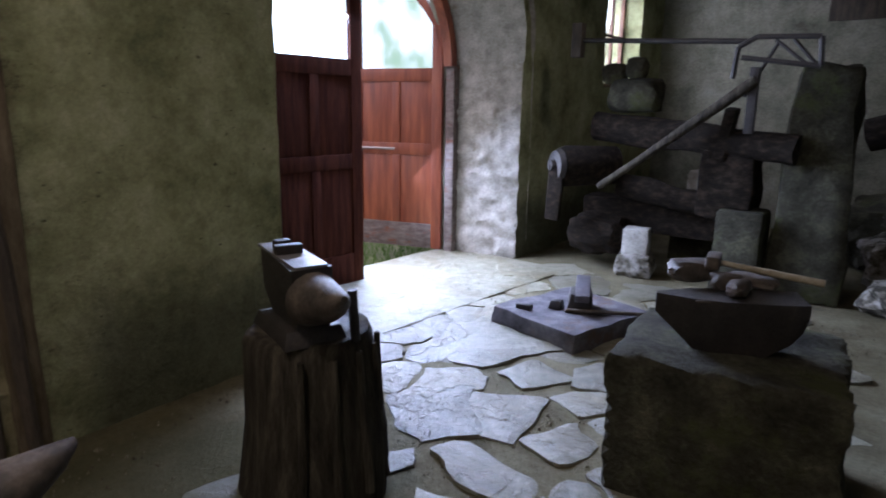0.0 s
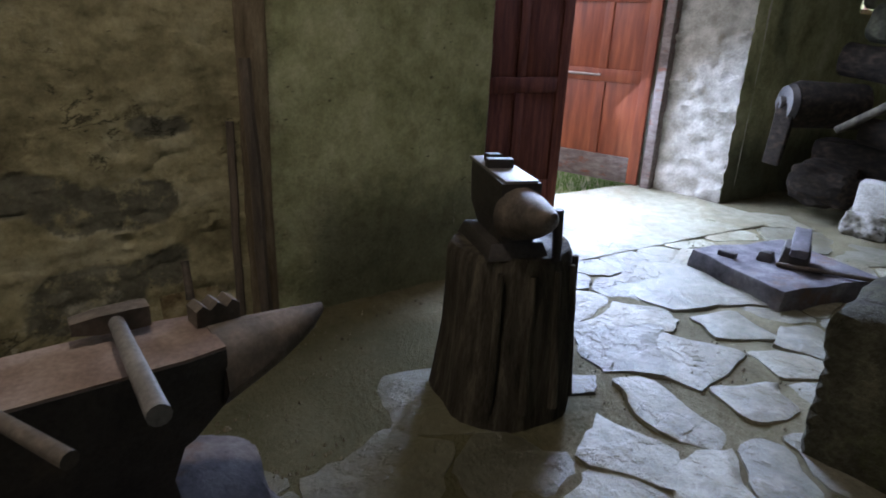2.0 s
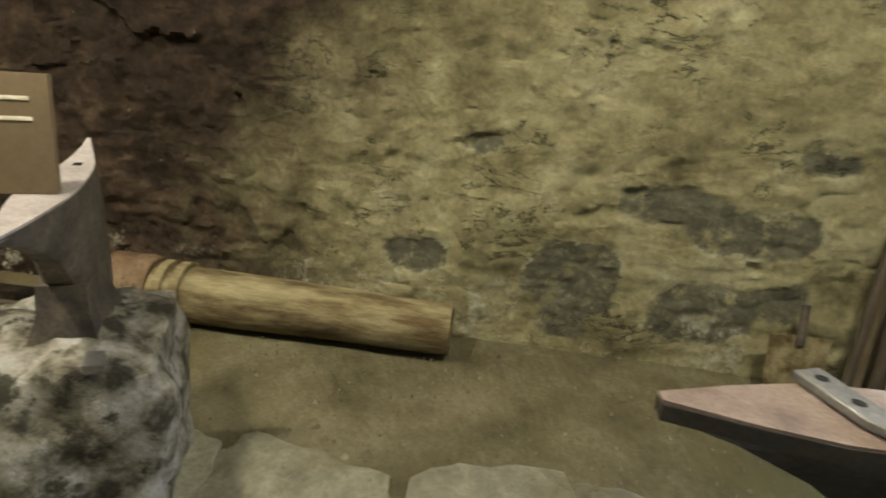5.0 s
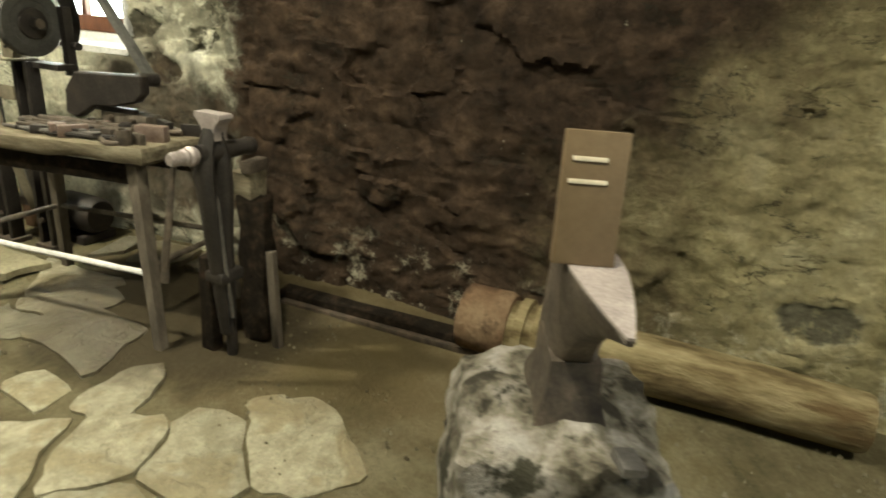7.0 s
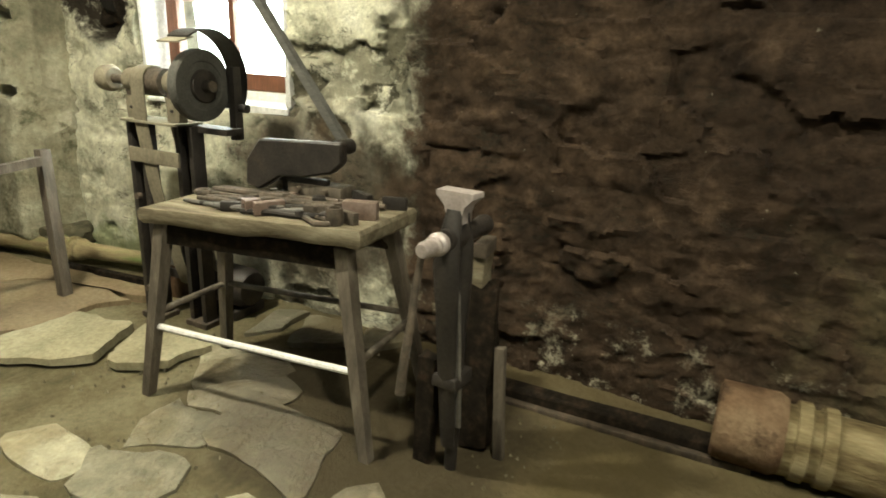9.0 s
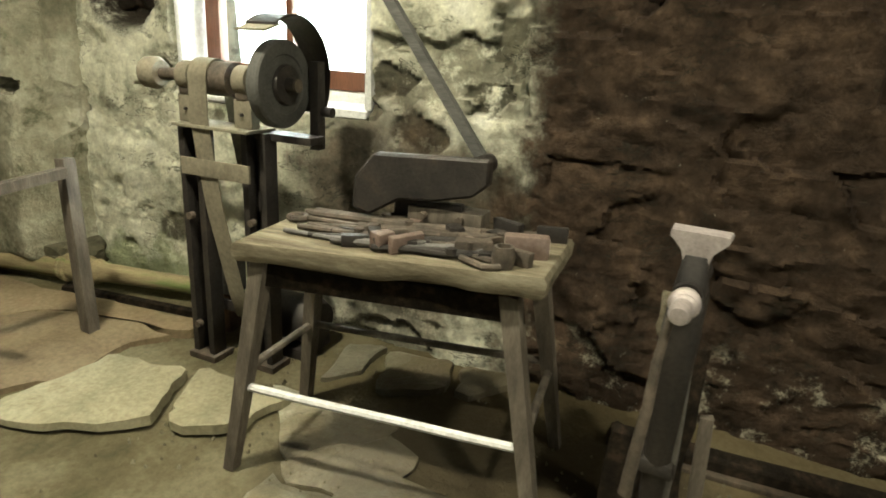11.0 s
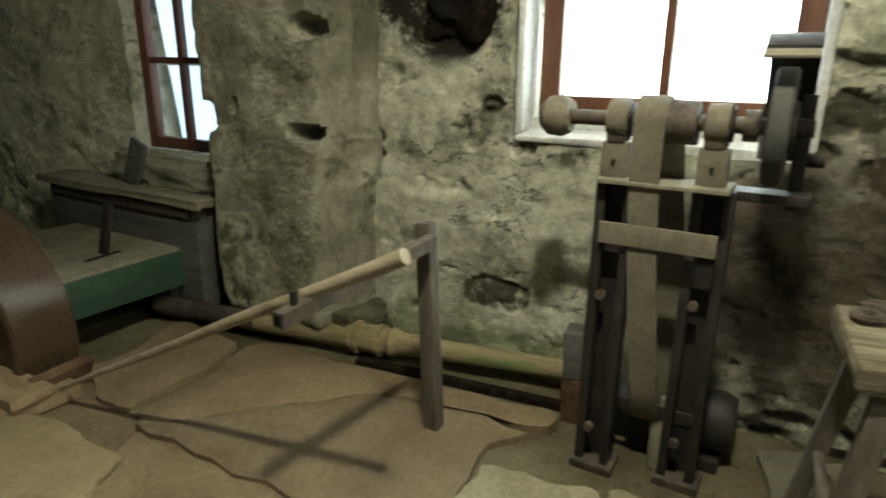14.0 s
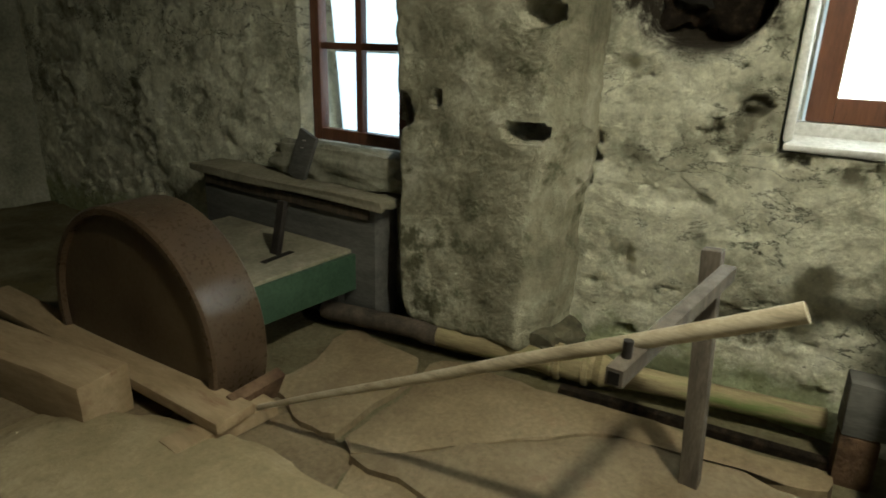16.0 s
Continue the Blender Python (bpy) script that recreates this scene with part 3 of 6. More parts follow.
def slab_wall(name, u0, u1, v0, v1, step, place, relief, thick, holes=(), material="wall", label="", category="wall"):
    """A masonry wall: a relief front, a plain back and real thickness; holes are rectangles in (u, v)."""
    us = np.linspace(u0, u1, max(2, int(round((u1 - u0) / step)) + 1))
    vs = np.linspace(v0, v1, max(2, int(round((v1 - v0) / step)) + 1))
    for h in holes:
        for e in h[:2]:
            us[np.abs(us - e).argmin()] = e
        for e in h[2:4]:
            vs[np.abs(vs - e).argmin()] = e
    U, V = np.meshgrid(us, vs, indexing="ij")
    d, paint = relief(U, V), None
    if isinstance(d, tuple):
        d, paint = d
    front, back = place(U, V, d), place(U, V, np.full(U.shape, -thick))
    nu, nv = U.shape
    verts = np.concatenate([front.reshape(-1, 3), back.reshape(-1, 3)])
    idx = np.arange(nu * nv).reshape(nu, nv)
    cu, cv = (us[:-1] + us[1:]) / 2, (vs[:-1] + vs[1:]) / 2
    CU, CV = np.meshgrid(cu, cv, indexing="ij")
    solid = np.ones(CU.shape, bool)
    for a, b, c, e in holes:
        solid &= ~((CU > a) & (CU < b) & (CV > c) & (CV < e))
    faces = []
    off = nu * nv
    ii, jj = np.nonzero(solid)
    for i, j in zip(ii, jj):
        a, b, c, e = idx[i, j], idx[i + 1, j], idx[i + 1, j + 1], idx[i, j + 1]
        faces.append((a, b, c, e))
        faces.append((a + off, e + off, c + off, b + off))
        if i == 0 or not solid[i - 1, j]:
            faces.append((a, e, e + off, a + off))
        if i == nu - 2 or not solid[i + 1, j]:
            faces.append((b, b + off, c + off, c))
        if j == 0 or not solid[i, j - 1]:
            faces.append((a, a + off, b + off, b))
        if j == nv - 2 or not solid[i, j + 1]:
            faces.append((e, c, c + off, e + off))
    me = bpy.data.meshes.new(name)
    me.from_pydata([tuple(p) for p in verts], [], [tuple(int(k) for k in f) for f in faces])
    me.materials.append(M[material])
    me.polygons.foreach_set("use_smooth", [True] * len(me.polygons))
    me.set_sharp_from_angle(angle=radians(50))
    if paint is not None:
        bare = me.color_attributes.new("masonry", "FLOAT_COLOR", "POINT")
        rgba = np.zeros((2 * nu * nv, 4), np.float32)
        rgba[:nu * nv, 0], rgba[:nu * nv, 1], rgba[:, 3] = paint[0].ravel(), paint[1].ravel(), 1.0
        bare.data.foreach_set("color", rgba.ravel())
    return tagged(new(name, me), label, category, kind="structure")


# ---- structure ----


def step01(v, lo, hi):
    t = np.clip((v - lo) / (hi - lo), 0, 1)
    return t * t * (3 - 2 * t)


# places where the plaster has come away from single stones: y, z, width, height
BARE = ((-0.14, 0.74, 0.44, 0.19), (0.20, 0.66, 0.52, 0.17), (-0.51, 0.36, 0.40, 0.36), (0.08, 0.27, 0.46, 0.27), (0.38, 0.36, 0.22, 0.17), (-0.52, 0.13, 0.24, 0.13), (-1.25, 0.37, 0.30, 0.15),
        (0.42, 0.98, 0.22, 0.09), (-0.96, 0.93, 0.17, 0.11), (-6.02, 0.36, 0.32, 0.15), (-4.62, 1.02, 0.22, 0.12))


def bare_mask(U, V):
    m = np.zeros(U.shape)
    wu, wv = fbm(U * 6, V * 6, 201, 5) * 0.16, fbm(U * 6, V * 9, 202, 5) * 0.10
    for y, z, w, h in BARE:
        m = np.maximum(m, 1 - step01((np.abs((U - y + wu) / (w / 2)) ** 2.6 + np.abs((V - z + wv) / (h / 2)) ** 2.6), 1.05, 1.4))
    return m


def west_relief(U, V):
    """Depth of the wall's face, and where bare stone shows with each stone's tone."""
    edge = U + fbm(U * 2, V * 2, 5) * 0.1
    soot = 1 / (1 + np.exp((U + 1.9) * 6)) * (edge > -4.16)
    lime = (edge <= -4.16) * 1.0
    calm = 1 - 0.6 * step01(U, -8.0, -8.5)
    green = (U > 0.88) * 1.0
    ochre = np.clip(1 - soot - lime - green, 0, 1)
    wu, wv = fbm(U * 2.2, V * 2.2, 3), fbm(U * 2.2, V * 2.2, 4)
    h1, w1 = facets(U / 0.34 + wu * 1.2, V / 0.17 + wv * 1.5 + U * 0.5, 11)
    h2, w2 = facets(U / 0.21 + wu * 1.1, V / 0.12 + wv * 1.4, 21)
    h3, w3 = facets(U / 0.08 + wu * 2.0, V / 0.045 + wv * 2.0, 31)
    f1, f2, f3 = fbm(U * 1.2, V * 1.2, 31), fbm(U * 5, V * 7, 41, 6), fbm(U * 14, V * 20, 45, 5)
    skin = step01(fbm(U * 1.7, V * 2.3, 91, 6) + 0.10 * f2 + 0.05 * step01(U, -5.7, -6.1), -0.095, -0.075)
    thin = step01(fbm(U * 3.4, V * 4.8, 95, 6), 0.02, 0.035)
    crackle = np.abs(fbm(U * 3.1 + wv, V * 6.5 + wu, 131, 5))
    crack = (1 - step01(crackle, 0.004, 0.02)) * step01(fbm(U * 2.3, V * 2.9, 133, 3), 0.02, 0.1)
    rub1 = h1 * 0.045 + h3 * 0.012 + f2 * 0.05 + f3 * 0.03
    rub2 = h2 * 0.032 + h3 * 0.012 + f2 * 0.035 + f3 * 0.018
    plaster = 0.03 + f2 * 0.03 + f3 * 0.015 + thin * 0.009 + h2 * 0.008
    d = green * (f1 * 0.05 + f2 * 0.012 + thin * 0.003 + f3 * 0.006)
    d = d + ochre * (f1 * 0.05 + skin * 0.008 + f2 * 0.034 + h2 * 0.010 + thin * 0.007 - 0.02 + f3 * 0.02 - crack * 0.012)
    d = d + soot * (rub1 - 0.03 - crack * 0.004)
    open_ = (1 - skin) * calm
    d = d + lime * (f1 * 0.05 + (1 - open_) * plaster + open_ * rub2 - 0.02 - crack * 0.014 * calm)
    pits = np.clip(fbm(U * 4.0, V * 6.0, 77, 4) - 0.22, 0, 1)
    d = d - pits * (0.22 * lime * calm + 0.17 * ochre)
    stone = bare_mask(U, V)
    d = d * (1 - 0.5 * stone) - stone * (0.016 + h3 * 0.010)
    # sunk beam pocket
    pocket = 1 - step01(np.abs((U + 6.32 + wu * 0.12) / 0.235) ** 3 + np.abs((V - 1.66 + wv * 0.1) / 0.235) ** 3, 0.7, 1.25)
    d = np.maximum(d, -0.12) - pocket * 0.2
    return d, (np.clip(lime * open_ + stone, 0, 1), np.where(stone > 0.5, 0.14 + 0.22 * w3, w2))


def west_place(U, V, d):
    x0 = np.where(U > -4.16, -2.86, np.where(U > -7.25, -2.885, -2.70))
    x0 = np.where(d <= -0.5, -2.9, x0)
    return np.stack([x0 + d, U, V], -1)


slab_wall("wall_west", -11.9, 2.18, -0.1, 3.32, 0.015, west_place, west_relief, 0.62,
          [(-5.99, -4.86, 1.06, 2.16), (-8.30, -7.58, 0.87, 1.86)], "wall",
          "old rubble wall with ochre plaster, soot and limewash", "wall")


def north_part_relief(U, V):
    return fbm(U * 1.2, V * 1.2, 51) * 0.06 + fbm(U * 6, V * 6, 52) * 0.015


slab_wall("wall_west_north", 5.28, 9.2, -0.1, 3.32, 0.06, lambda U, V, d: np.stack([-3.15 + d, U, V], -1), north_part_relief, 0.55,
          [(7.15, 8.2, 1.75, 3.0)], "wall", "damp green plastered wall beside the doorway", "wall")
slab_wall("wall_north", -4.0, 3.6, -0.1, 3.32, 0.08, lambda U, V, d: np.stack([U, 9.0 - d, V], -1), north_part_relief, 0.4,
          [], "plain", "pale plastered end wall", "wall")
slab_wall("wall_south", -3.6, 3.6, -0.1, 3.32, 0.08, lambda U, V, d: np.stack([U, -11.6 + d, V], -1), north_part_relief, 0.4,
          [], "plain", "dim plastered end wall", "wall")
# east wall and ceiling are out of view, added to shut out the sky
slab_wall("wall_east", -12.0, 9.4, -0.1, 3.32, 0.1, lambda U, V, d: np.stack([3.3 - d, U, V], -1), north_part_relief, 0.4,
          [], "plain", "unseen side wall added to close the room", "wall")
tagged(link("ceiling", box(7.6, 21.6, 0.25, (-0.3, -1.3, 3.3), bevel=0), "dark_wood"), "unseen dark boarded ceiling added to close the room", "ceiling", kind="structure")


# the splayed, arched recess of the doorway
def arch(y0, y1, spring, rise, n=14):
    c, r = (y0 + y1) / 2, (y1 - y0) / 2
    pts = [(y0, z) for z in np.linspace(-0.05, spring, 22)]
    pts += [(c - r * math.cos(math.pi * k / n), spring + rise * math.sin(math.pi * k / n)) for k in range(1, n)]
    pts += [(y1, z) for z in np.linspace(spring, -0.05, 44)]
    return pts


def doorway():
    inner, outer = arch(2.18, 5.28, 1.95, 1.25), arch(2.72, 5.09, 1.85, 1.16)
    steps = 24
    n = len(inner)
    T = np.zeros((n, steps + 1, 3))
    for i, ((ya, za), (yb, zb)) in enumerate(zip(inner, outer)):
        xa = -2.86 - 0.29 * min(1, max(0, (i - 22) / 14))
        for s in range(steps + 1):
            t = s / steps
            T[i, s] = (xa + (-3.84 - xa) * t, ya + (yb - ya) * t, za + (zb - za) * t)
    P, D = T[:, :, 2] + T[:, :, 1] * 0.3, T[:, :, 0]
    h, w = facets(D / 0.24 + fbm(P * 3, D * 3, 8) * 0.6, P / 0.075 + fbm(P * 3, D * 3, 9) * 0.9, 15)
    h = h * (1 - step01(T[:, :, 2], 1.5, 1.8))
    k = (np.arange(n) > n // 2)[:, None]
    d = np.where(k, 0.01 + h * 0.035 + fbm(P * 12, D * 7, 61) * 0.035, fbm(P * 4, D * 4, 62) * 0.03)
    c = Vector((0, 3.75, 1.2))
    verts, faces = [], []
    for shell in (0, 1):
        for i in range(n):
            for s in range(steps + 1):
                p = Vector(T[i, s])
                to = Vector((0, c.y - p.y, (c.z - p.z) if p.z > 1.9 else 0)).normalized()
                verts.append(p + to * (float(d[i, s]) if shell == 0 else -0.2))
    off = n * (steps + 1)
    for i in range(n - 1):
        for s in range(steps):
            a = i * (steps + 1) + s
            b = a + steps + 1
            faces.append((a, b, b + 1, a + 1))
            faces.append((a + off, a + 1 + off, b + 1 + off, b + off))
    me = bpy.data.meshes.new("door_reveal")
    me.from_pydata([tuple(v) for v in verts], [], faces)
    me.materials.append(M["rubble"])
    me.polygons.foreach_set("use_smooth", [True] * len(me.polygons))
    me.set_sharp_from_angle(angle=radians(45))
    tagged(new("door_reveal", me), "splayed arched door recess of pale rubble stone", "wall", kind="structure")
    # unseen outer skin, added to close the wall round the arch against light
    bm = bmesh.new()
    ring = []
    for (y, z) in outer:
        a = math.atan2(z - 1.2, y - 3.9)
        ring.append((bm.verts.new((-3.86, y, z)), bm.verts.new((-3.86, y + 1.6 * math.cos(a), -0.05 if z < 0 else min(3.5, max(z, z + 1.6 * math.sin(a))))), bm.verts.new((-4.0, y, z))))
    for p, s in zip(ring, ring[1:]):
        bm.faces.new((p[0], p[1], s[1], s[0]))
        bm.faces.new((p[0], s[0], s[2], p[2]))
    tagged(link("wall_door_outer", bm, "plain"), "unseen outer skin that keeps light out round the arched doorway", "wall", kind="structure")
    # block above the arch, out of view, added against light leaks
    tagged(link("wall_door_top", box(0.8, 3.2, 0.25, (-3.52, 3.74, 3.1)), "plain"), "unseen block over the doorway that keeps light out", "wall", kind="structure")


doorway()

# floor of trodden earth under the flagstones
fx, fy = np.arange(-4.0, 3.5, 0.06), np.arange(-12.0, 9.3, 0.06)
FX, FY = np.meshgrid(fx, fy, indexing="ij")
FZ = -0.008 + fbm(FX * 1.5, FY * 1.5, 71) * 0.03 + fbm(FX * 6, FY * 6, 72) * 0.02
n0, n1 = FX.shape
gi = np.arange(n0 * n1).reshape(n0, n1)
quads = np.stack([gi[:-1, :-1], gi[1:, :-1], gi[1:, 1:], gi[:-1, 1:]], -1).reshape(-1, 4)
fm = bpy.data.meshes.new("floor")
fm.from_pydata(np.stack([FX, FY, FZ], -1).reshape(-1, 3).tolist(), [], quads.tolist())
fm.materials.append(M["dirt"])
fm.polygons.foreach_set("use_smooth", [True] * len(fm.polygons))
floor = tagged(new("floor", fm), "trodden earth floor with uneven flagstones", "floor", kind="structure")
tagged(link("ground", box(400, 400, 0.1, (0, 0, -0.26), bevel=0), "earth"), "green ground outside", "ground", kind="structure")

# ---- doors and windows ----


def leaf(width, height, rise, m, name, label, wood="door", foot="door"):
    """A framed and panelled door leaf with an arched light; x runs along the leaf, its hinge at 0."""
    ob = new(name)
    ob.matrix_basis = m
    tagged(ob, label, "door", kind="structure")
    t = 0.05
    st = 0.11

    def top(x):
        return height + rise * math.sqrt(max(0.0, 1 - ((width - x) / width) ** 2))
    part("stile", box(st, t, top(st * 0.5), (st / 2, 0, 0)), wood, ob)
    part("stile", box(st, t, top(width - 0.02), (width - st / 2, 0, 0)), wood, ob)
    for z0, h in ((0.0, 0.26), (0.98, 0.12), (1.72, 0.13)):
        part("rail", box(width - 2 * st, t, h, (width / 2, 0, z0)), foot if z0 == 0 else wood, ob)
    part("muntin", box(0.09, t, 0.72, (width / 2, 0, 0.26)), wood, ob)
    part("muntin", box(0.09, t, 0.62, (width / 2, 0, 1.10)), wood, ob)
    pw = (width - 2 * st - 0.09) / 2
    for x in (st + pw / 2, width - st - pw / 2):
        for z0, h in ((0.26, 0.72), (1.10, 0.62)):
            part("panel", box(pw + 0.01, 0.02, h + 0.01, (x, 0, z0 - 0.005), bevel=0.003), wood, ob)
    # curved top rail and the pane under it
    xs = np.linspace(st * 0.3, width - st, 12)
    up = [(x, top(x)) for x in xs]
    low = [(x, max(1.9, top(x) - 0.12)) for x in xs]
    part("top_rail", prism(up + low[::-1], t, Matrix.Translation((0, t / 2, 0)) @ pose(0, 0, 0, 90)), wood, ob)
    pane = [(st, 1.85)] + [(x, top(x) - 0.1) for x in xs if x > st] + [(width - st, 1.85)]
    g = part("pane", prism(pane, 0.006, Matrix.Translation((0, 0.003, 0)) @ pose(0, 0, 0, 90)), "glass", ob, "clear arched pane")
    g.visible_shadow = False
    return ob


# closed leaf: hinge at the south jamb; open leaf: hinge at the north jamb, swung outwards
leaf(0.98, 1.95, 0.95, pose(-3.80, 2.73, 0.0, 0, 0, 88), "door_1", "closed red panelled door leaf, darkened for shade, with arched glass", "shaded_door", "shaded_door")
red = leaf(1.02, 1.95, 0.95, pose(-3.92, 5.03, 0.02, 0, 0, 197), "door_2", "open varnished red panelled door leaf with arched glass", "door", "weathered_door")
bolt = part("bolt", rod((0.52, 0.035, 1.04), (0.98, 0.035, 1.04), 0.012), "pale_steel", red, "steel sliding bolt")
part("ring", sweep([(0.93 + 0.035 * math.cos(a), 0.055, 1.02 + 0.035 * math.sin(a)) for a in np.linspace(0, 6.1, 14)], 0.008), "pale_steel", bolt, "steel pull ring")
# frame of the doorway
fr = thing("door_frame", (0, 0, 0), label="brown red arched wooden door frame", category="door frame", kind="structure")
part("jamb", box(0.1, 0.09, 1.9, (-3.82, 5.06, 0)), "weathered_door", fr)
part("jamb", box(0.1, 0.09, 1.9, (-3.82, 2.72, 0)), "weathered_door", fr)
ya = [(3.89 - 1.17 * math.cos(math.pi * k / 24), 1.88 + 1.14 * math.sin(math.pi * k / 24)) for k in range(25)]
yb = [(3.89 - 1.08 * math.cos(math.pi * k / 24), 1.88 + 1.05 * math.sin(math.pi * k / 24)) for k in range(25)]
bm = bmesh.new()
for (p, q), (r, s) in zip(zip(ya, yb), zip(ya[1:], yb[1:])):
    for x in (-3.87, -3.77):
        bm.faces.new([bm.verts.new((x, *c)) for c in (p, q, s, r)])
    for a, c in ((p, r), (q, s)):
        bm.faces.new([bm.verts.new(v) for v in ((-3.87, *a), (-3.77, *a), (-3.77, *c), (-3.87, *c))])
bmesh.ops.remove_doubles(bm, verts=bm.verts, dist=1e-4)
bmesh.ops.recalc_face_normals(bm, faces=bm.faces)
part("arch", bm, "door", fr)
tagged(link("threshold", box(1.45, 2.7, 0.06, (-3.33, 3.86, -0.048), rz=-4, wobble=0.02, cuts=4), "flag"), "worn stone threshold slab", "threshold", kind="structure")


def window(name, x, y0, y1, z0, z1, cols, rows, label, bar=0.05):
    ob = thing(name, (x, (y0 + y1) / 2, z0), label=label, category="window", kind="structure")
    w, h = y1 - y0, z1 - z0
    for y in (-w / 2 + bar / 2, w / 2 - bar / 2):
        part("window_frame", box(0.06, bar, h, (0, y, 0)), "frame", ob)
    for z in (0, h - bar):
        part("window_frame", box(0.058, w - 2 * bar, bar, (0, 0, z)), "frame", ob)
    for k in range(1, cols):
        part("glazing_bar", box(0.045, 0.04, h - 2 * bar, (0, -w / 2 + w * k / cols, bar)), "frame", ob)
    for k in range(1, rows):
        part("glazing_bar", box(0.04, w - 2 * bar, 0.035, (0, 0, h * k / rows)), "frame", ob)
    for c in range(cols):
        for r in range(rows):
            g = part("pane", box(0.005, w / cols - 0.02, h / rows - 0.02, (0, -w / 2 + w * (c + 0.5) / cols, h * r / rows + 0.01), bevel=0), "glass", ob)
            g.visible_shadow = False
    return ob


w1 = window("window_1", -3.08, -5.935, -4.90, 1.165, 2.12, 2, 2, "brown wooden window with bright panes and a limewashed sill", 0.09)
part("window_sill", box(0.22, 1.09, 0.03, (0.08, -0.01, -0.085), ry=8, wobble=0.012, cuts=3), "white", w1, "limewashed stone sill")
part("reveal", box(0.19, 0.03, 1.0, (0.09, -0.552, -0.06), rz=4, wobble=0.012, cuts=3), "white", w1, "limewashed reveal")
part("reveal", box(0.19, 0.03, 1.0, (0.09, 0.545, -0.06), rz=-4, wobble=0.012, cuts=3), "white", w1, "limewashed reveal")
part("sub_sill", box(0.08, 1.12, 0.115, (0.0, -0.005, -0.118), bevel=0.004, wobble=0.004, cuts=2), "white", w1, "limewashed masonry under the frame")
w2 = window("window_2", -2.79, -8.275, -7.60, 0.885, 1.84, 2, 2, "small brown window with cold daylight", 0.065)
w3 = window("window_3", -3.4, 7.15, 8.2, 1.77, 3.0, 3, 2, "bright small window far beside the mill")

# ---- flagstones: laid last in plan, built here as pieces of the floor ----


def cell(seeds, i, clip):
    """The Voronoi cell of a seed, cut by its neighbours."""
    poly = [(clip[0], clip[2]), (clip[1], clip[2]), (clip[1], clip[3]), (clip[0], clip[3])]
    sx, sy = seeds[i]
    for j in np.argsort(np.hypot(seeds[:, 0] - sx, seeds[:, 1] - sy))[1:22]:
        ox, oy = seeds[j]
        nx, ny = ox - sx, oy - sy
        c = (ox * ox + oy * oy - sx * sx - sy * sy) / 2
        out = []
        for k in range(len(poly)):
            p, q = poly[k], poly[(k + 1) % len(poly)]
            dp, dq = p[0] * nx + p[1] * ny - c, q[0] * nx + q[1] * ny - c
            if dp <= 0:
                out.append(p)
            if dp * dq < 0:
                t = dp / (dp - dq)
                out.append((p[0] + (q[0] - p[0]) * t, p[1] + (q[1] - p[1]) * t))
        poly = out
        if len(poly) < 3:
            return []
    return poly


def flag(poly, gap, top, drop, rng, material="flag", name="flagstone", ragged=0.02):
    """A split stone with a broken outline, its edge a little below its middle."""
    cx, cy = sum(p[0] for p in poly) / len(poly), sum(p[1] for p in poly) / len(poly)
    ring = []
    for k in range(len(poly)):
        p, q = poly[k], poly[(k + 1) % len(poly)]
        ln = math.hypot(q[0] - p[0], q[1] - p[1])
        n = max(1, min(9, int(ln / 0.055)))
        for i in range(n):
            t = (i + rng.uniform(0.15, 0.55)) / n
            ring.append((p[0] + (q[0] - p[0]) * t, p[1] + (q[1] - p[1]) * t))
    if len(ring) < 4:
        return None
    pts = []
    for (x, y) in ring:
        w = noise.noise_vector(Vector((x * 2.6, y * 2.6, 1.0))) * 0.10 + noise.noise_vector(Vector((x * 8, y * 8, 5.0))) * 0.028
        x, y = x + w.x, y + w.y
        d = max(0.05, math.hypot(x - cx, y - cy))
        k = max(0.3, 1 - (gap * rng.uniform(0.3, 1.6) + ragged * rng.uniform(-0.35, 1.0) * min(1, d * 3)) / d)
        pts.append(((x - cx) * k, (y - cy) * k))
    bm = bmesh.new()
    tilt = 0.015 if material == "slab" else 0.028
    tx, ty = rng.uniform(-tilt, tilt), rng.uniform(-tilt, tilt)
    sh, hx, hy = rng.uniform(0.95, 1.04), rng.uniform(-0.012, 0.012), rng.uniform(-0.012, 0.012)
    if material in ("flag", "sheen_flag"):
        pts = [(x * sh + hx, y * sh + hy) for x, y in pts]

    def ht(x, y):
        return top + x * tx + y * ty + 0.009 * noise.noise(Vector(((x + cx) * 6, (y + cy) * 6, 2)))
    mid = bm.verts.new((0, 0, ht(0, 0)))
    inn = [bm.verts.new((x * 0.8, y * 0.8, ht(x * 0.8, y * 0.8))) for x, y in pts]
    out = [bm.verts.new((x, y, ht(x, y) - 0.006)) for x, y in pts]
    low = [bm.verts.new((x * 1.01, y * 1.01, top - drop)) for x, y in pts]
    n = len(pts)
    for k in range(n):
        j = (k + 1) % n
        bm.faces.new((mid, inn[k], inn[j]))
        bm.faces.new((inn[k], out[k], out[j], inn[j]))
        bm.faces.new((out[k], low[k], low[j], out[j]))
    ob = link(name, bm, material)
    ob.parent = floor
    ob.location = (cx, cy, 0)
    return ob


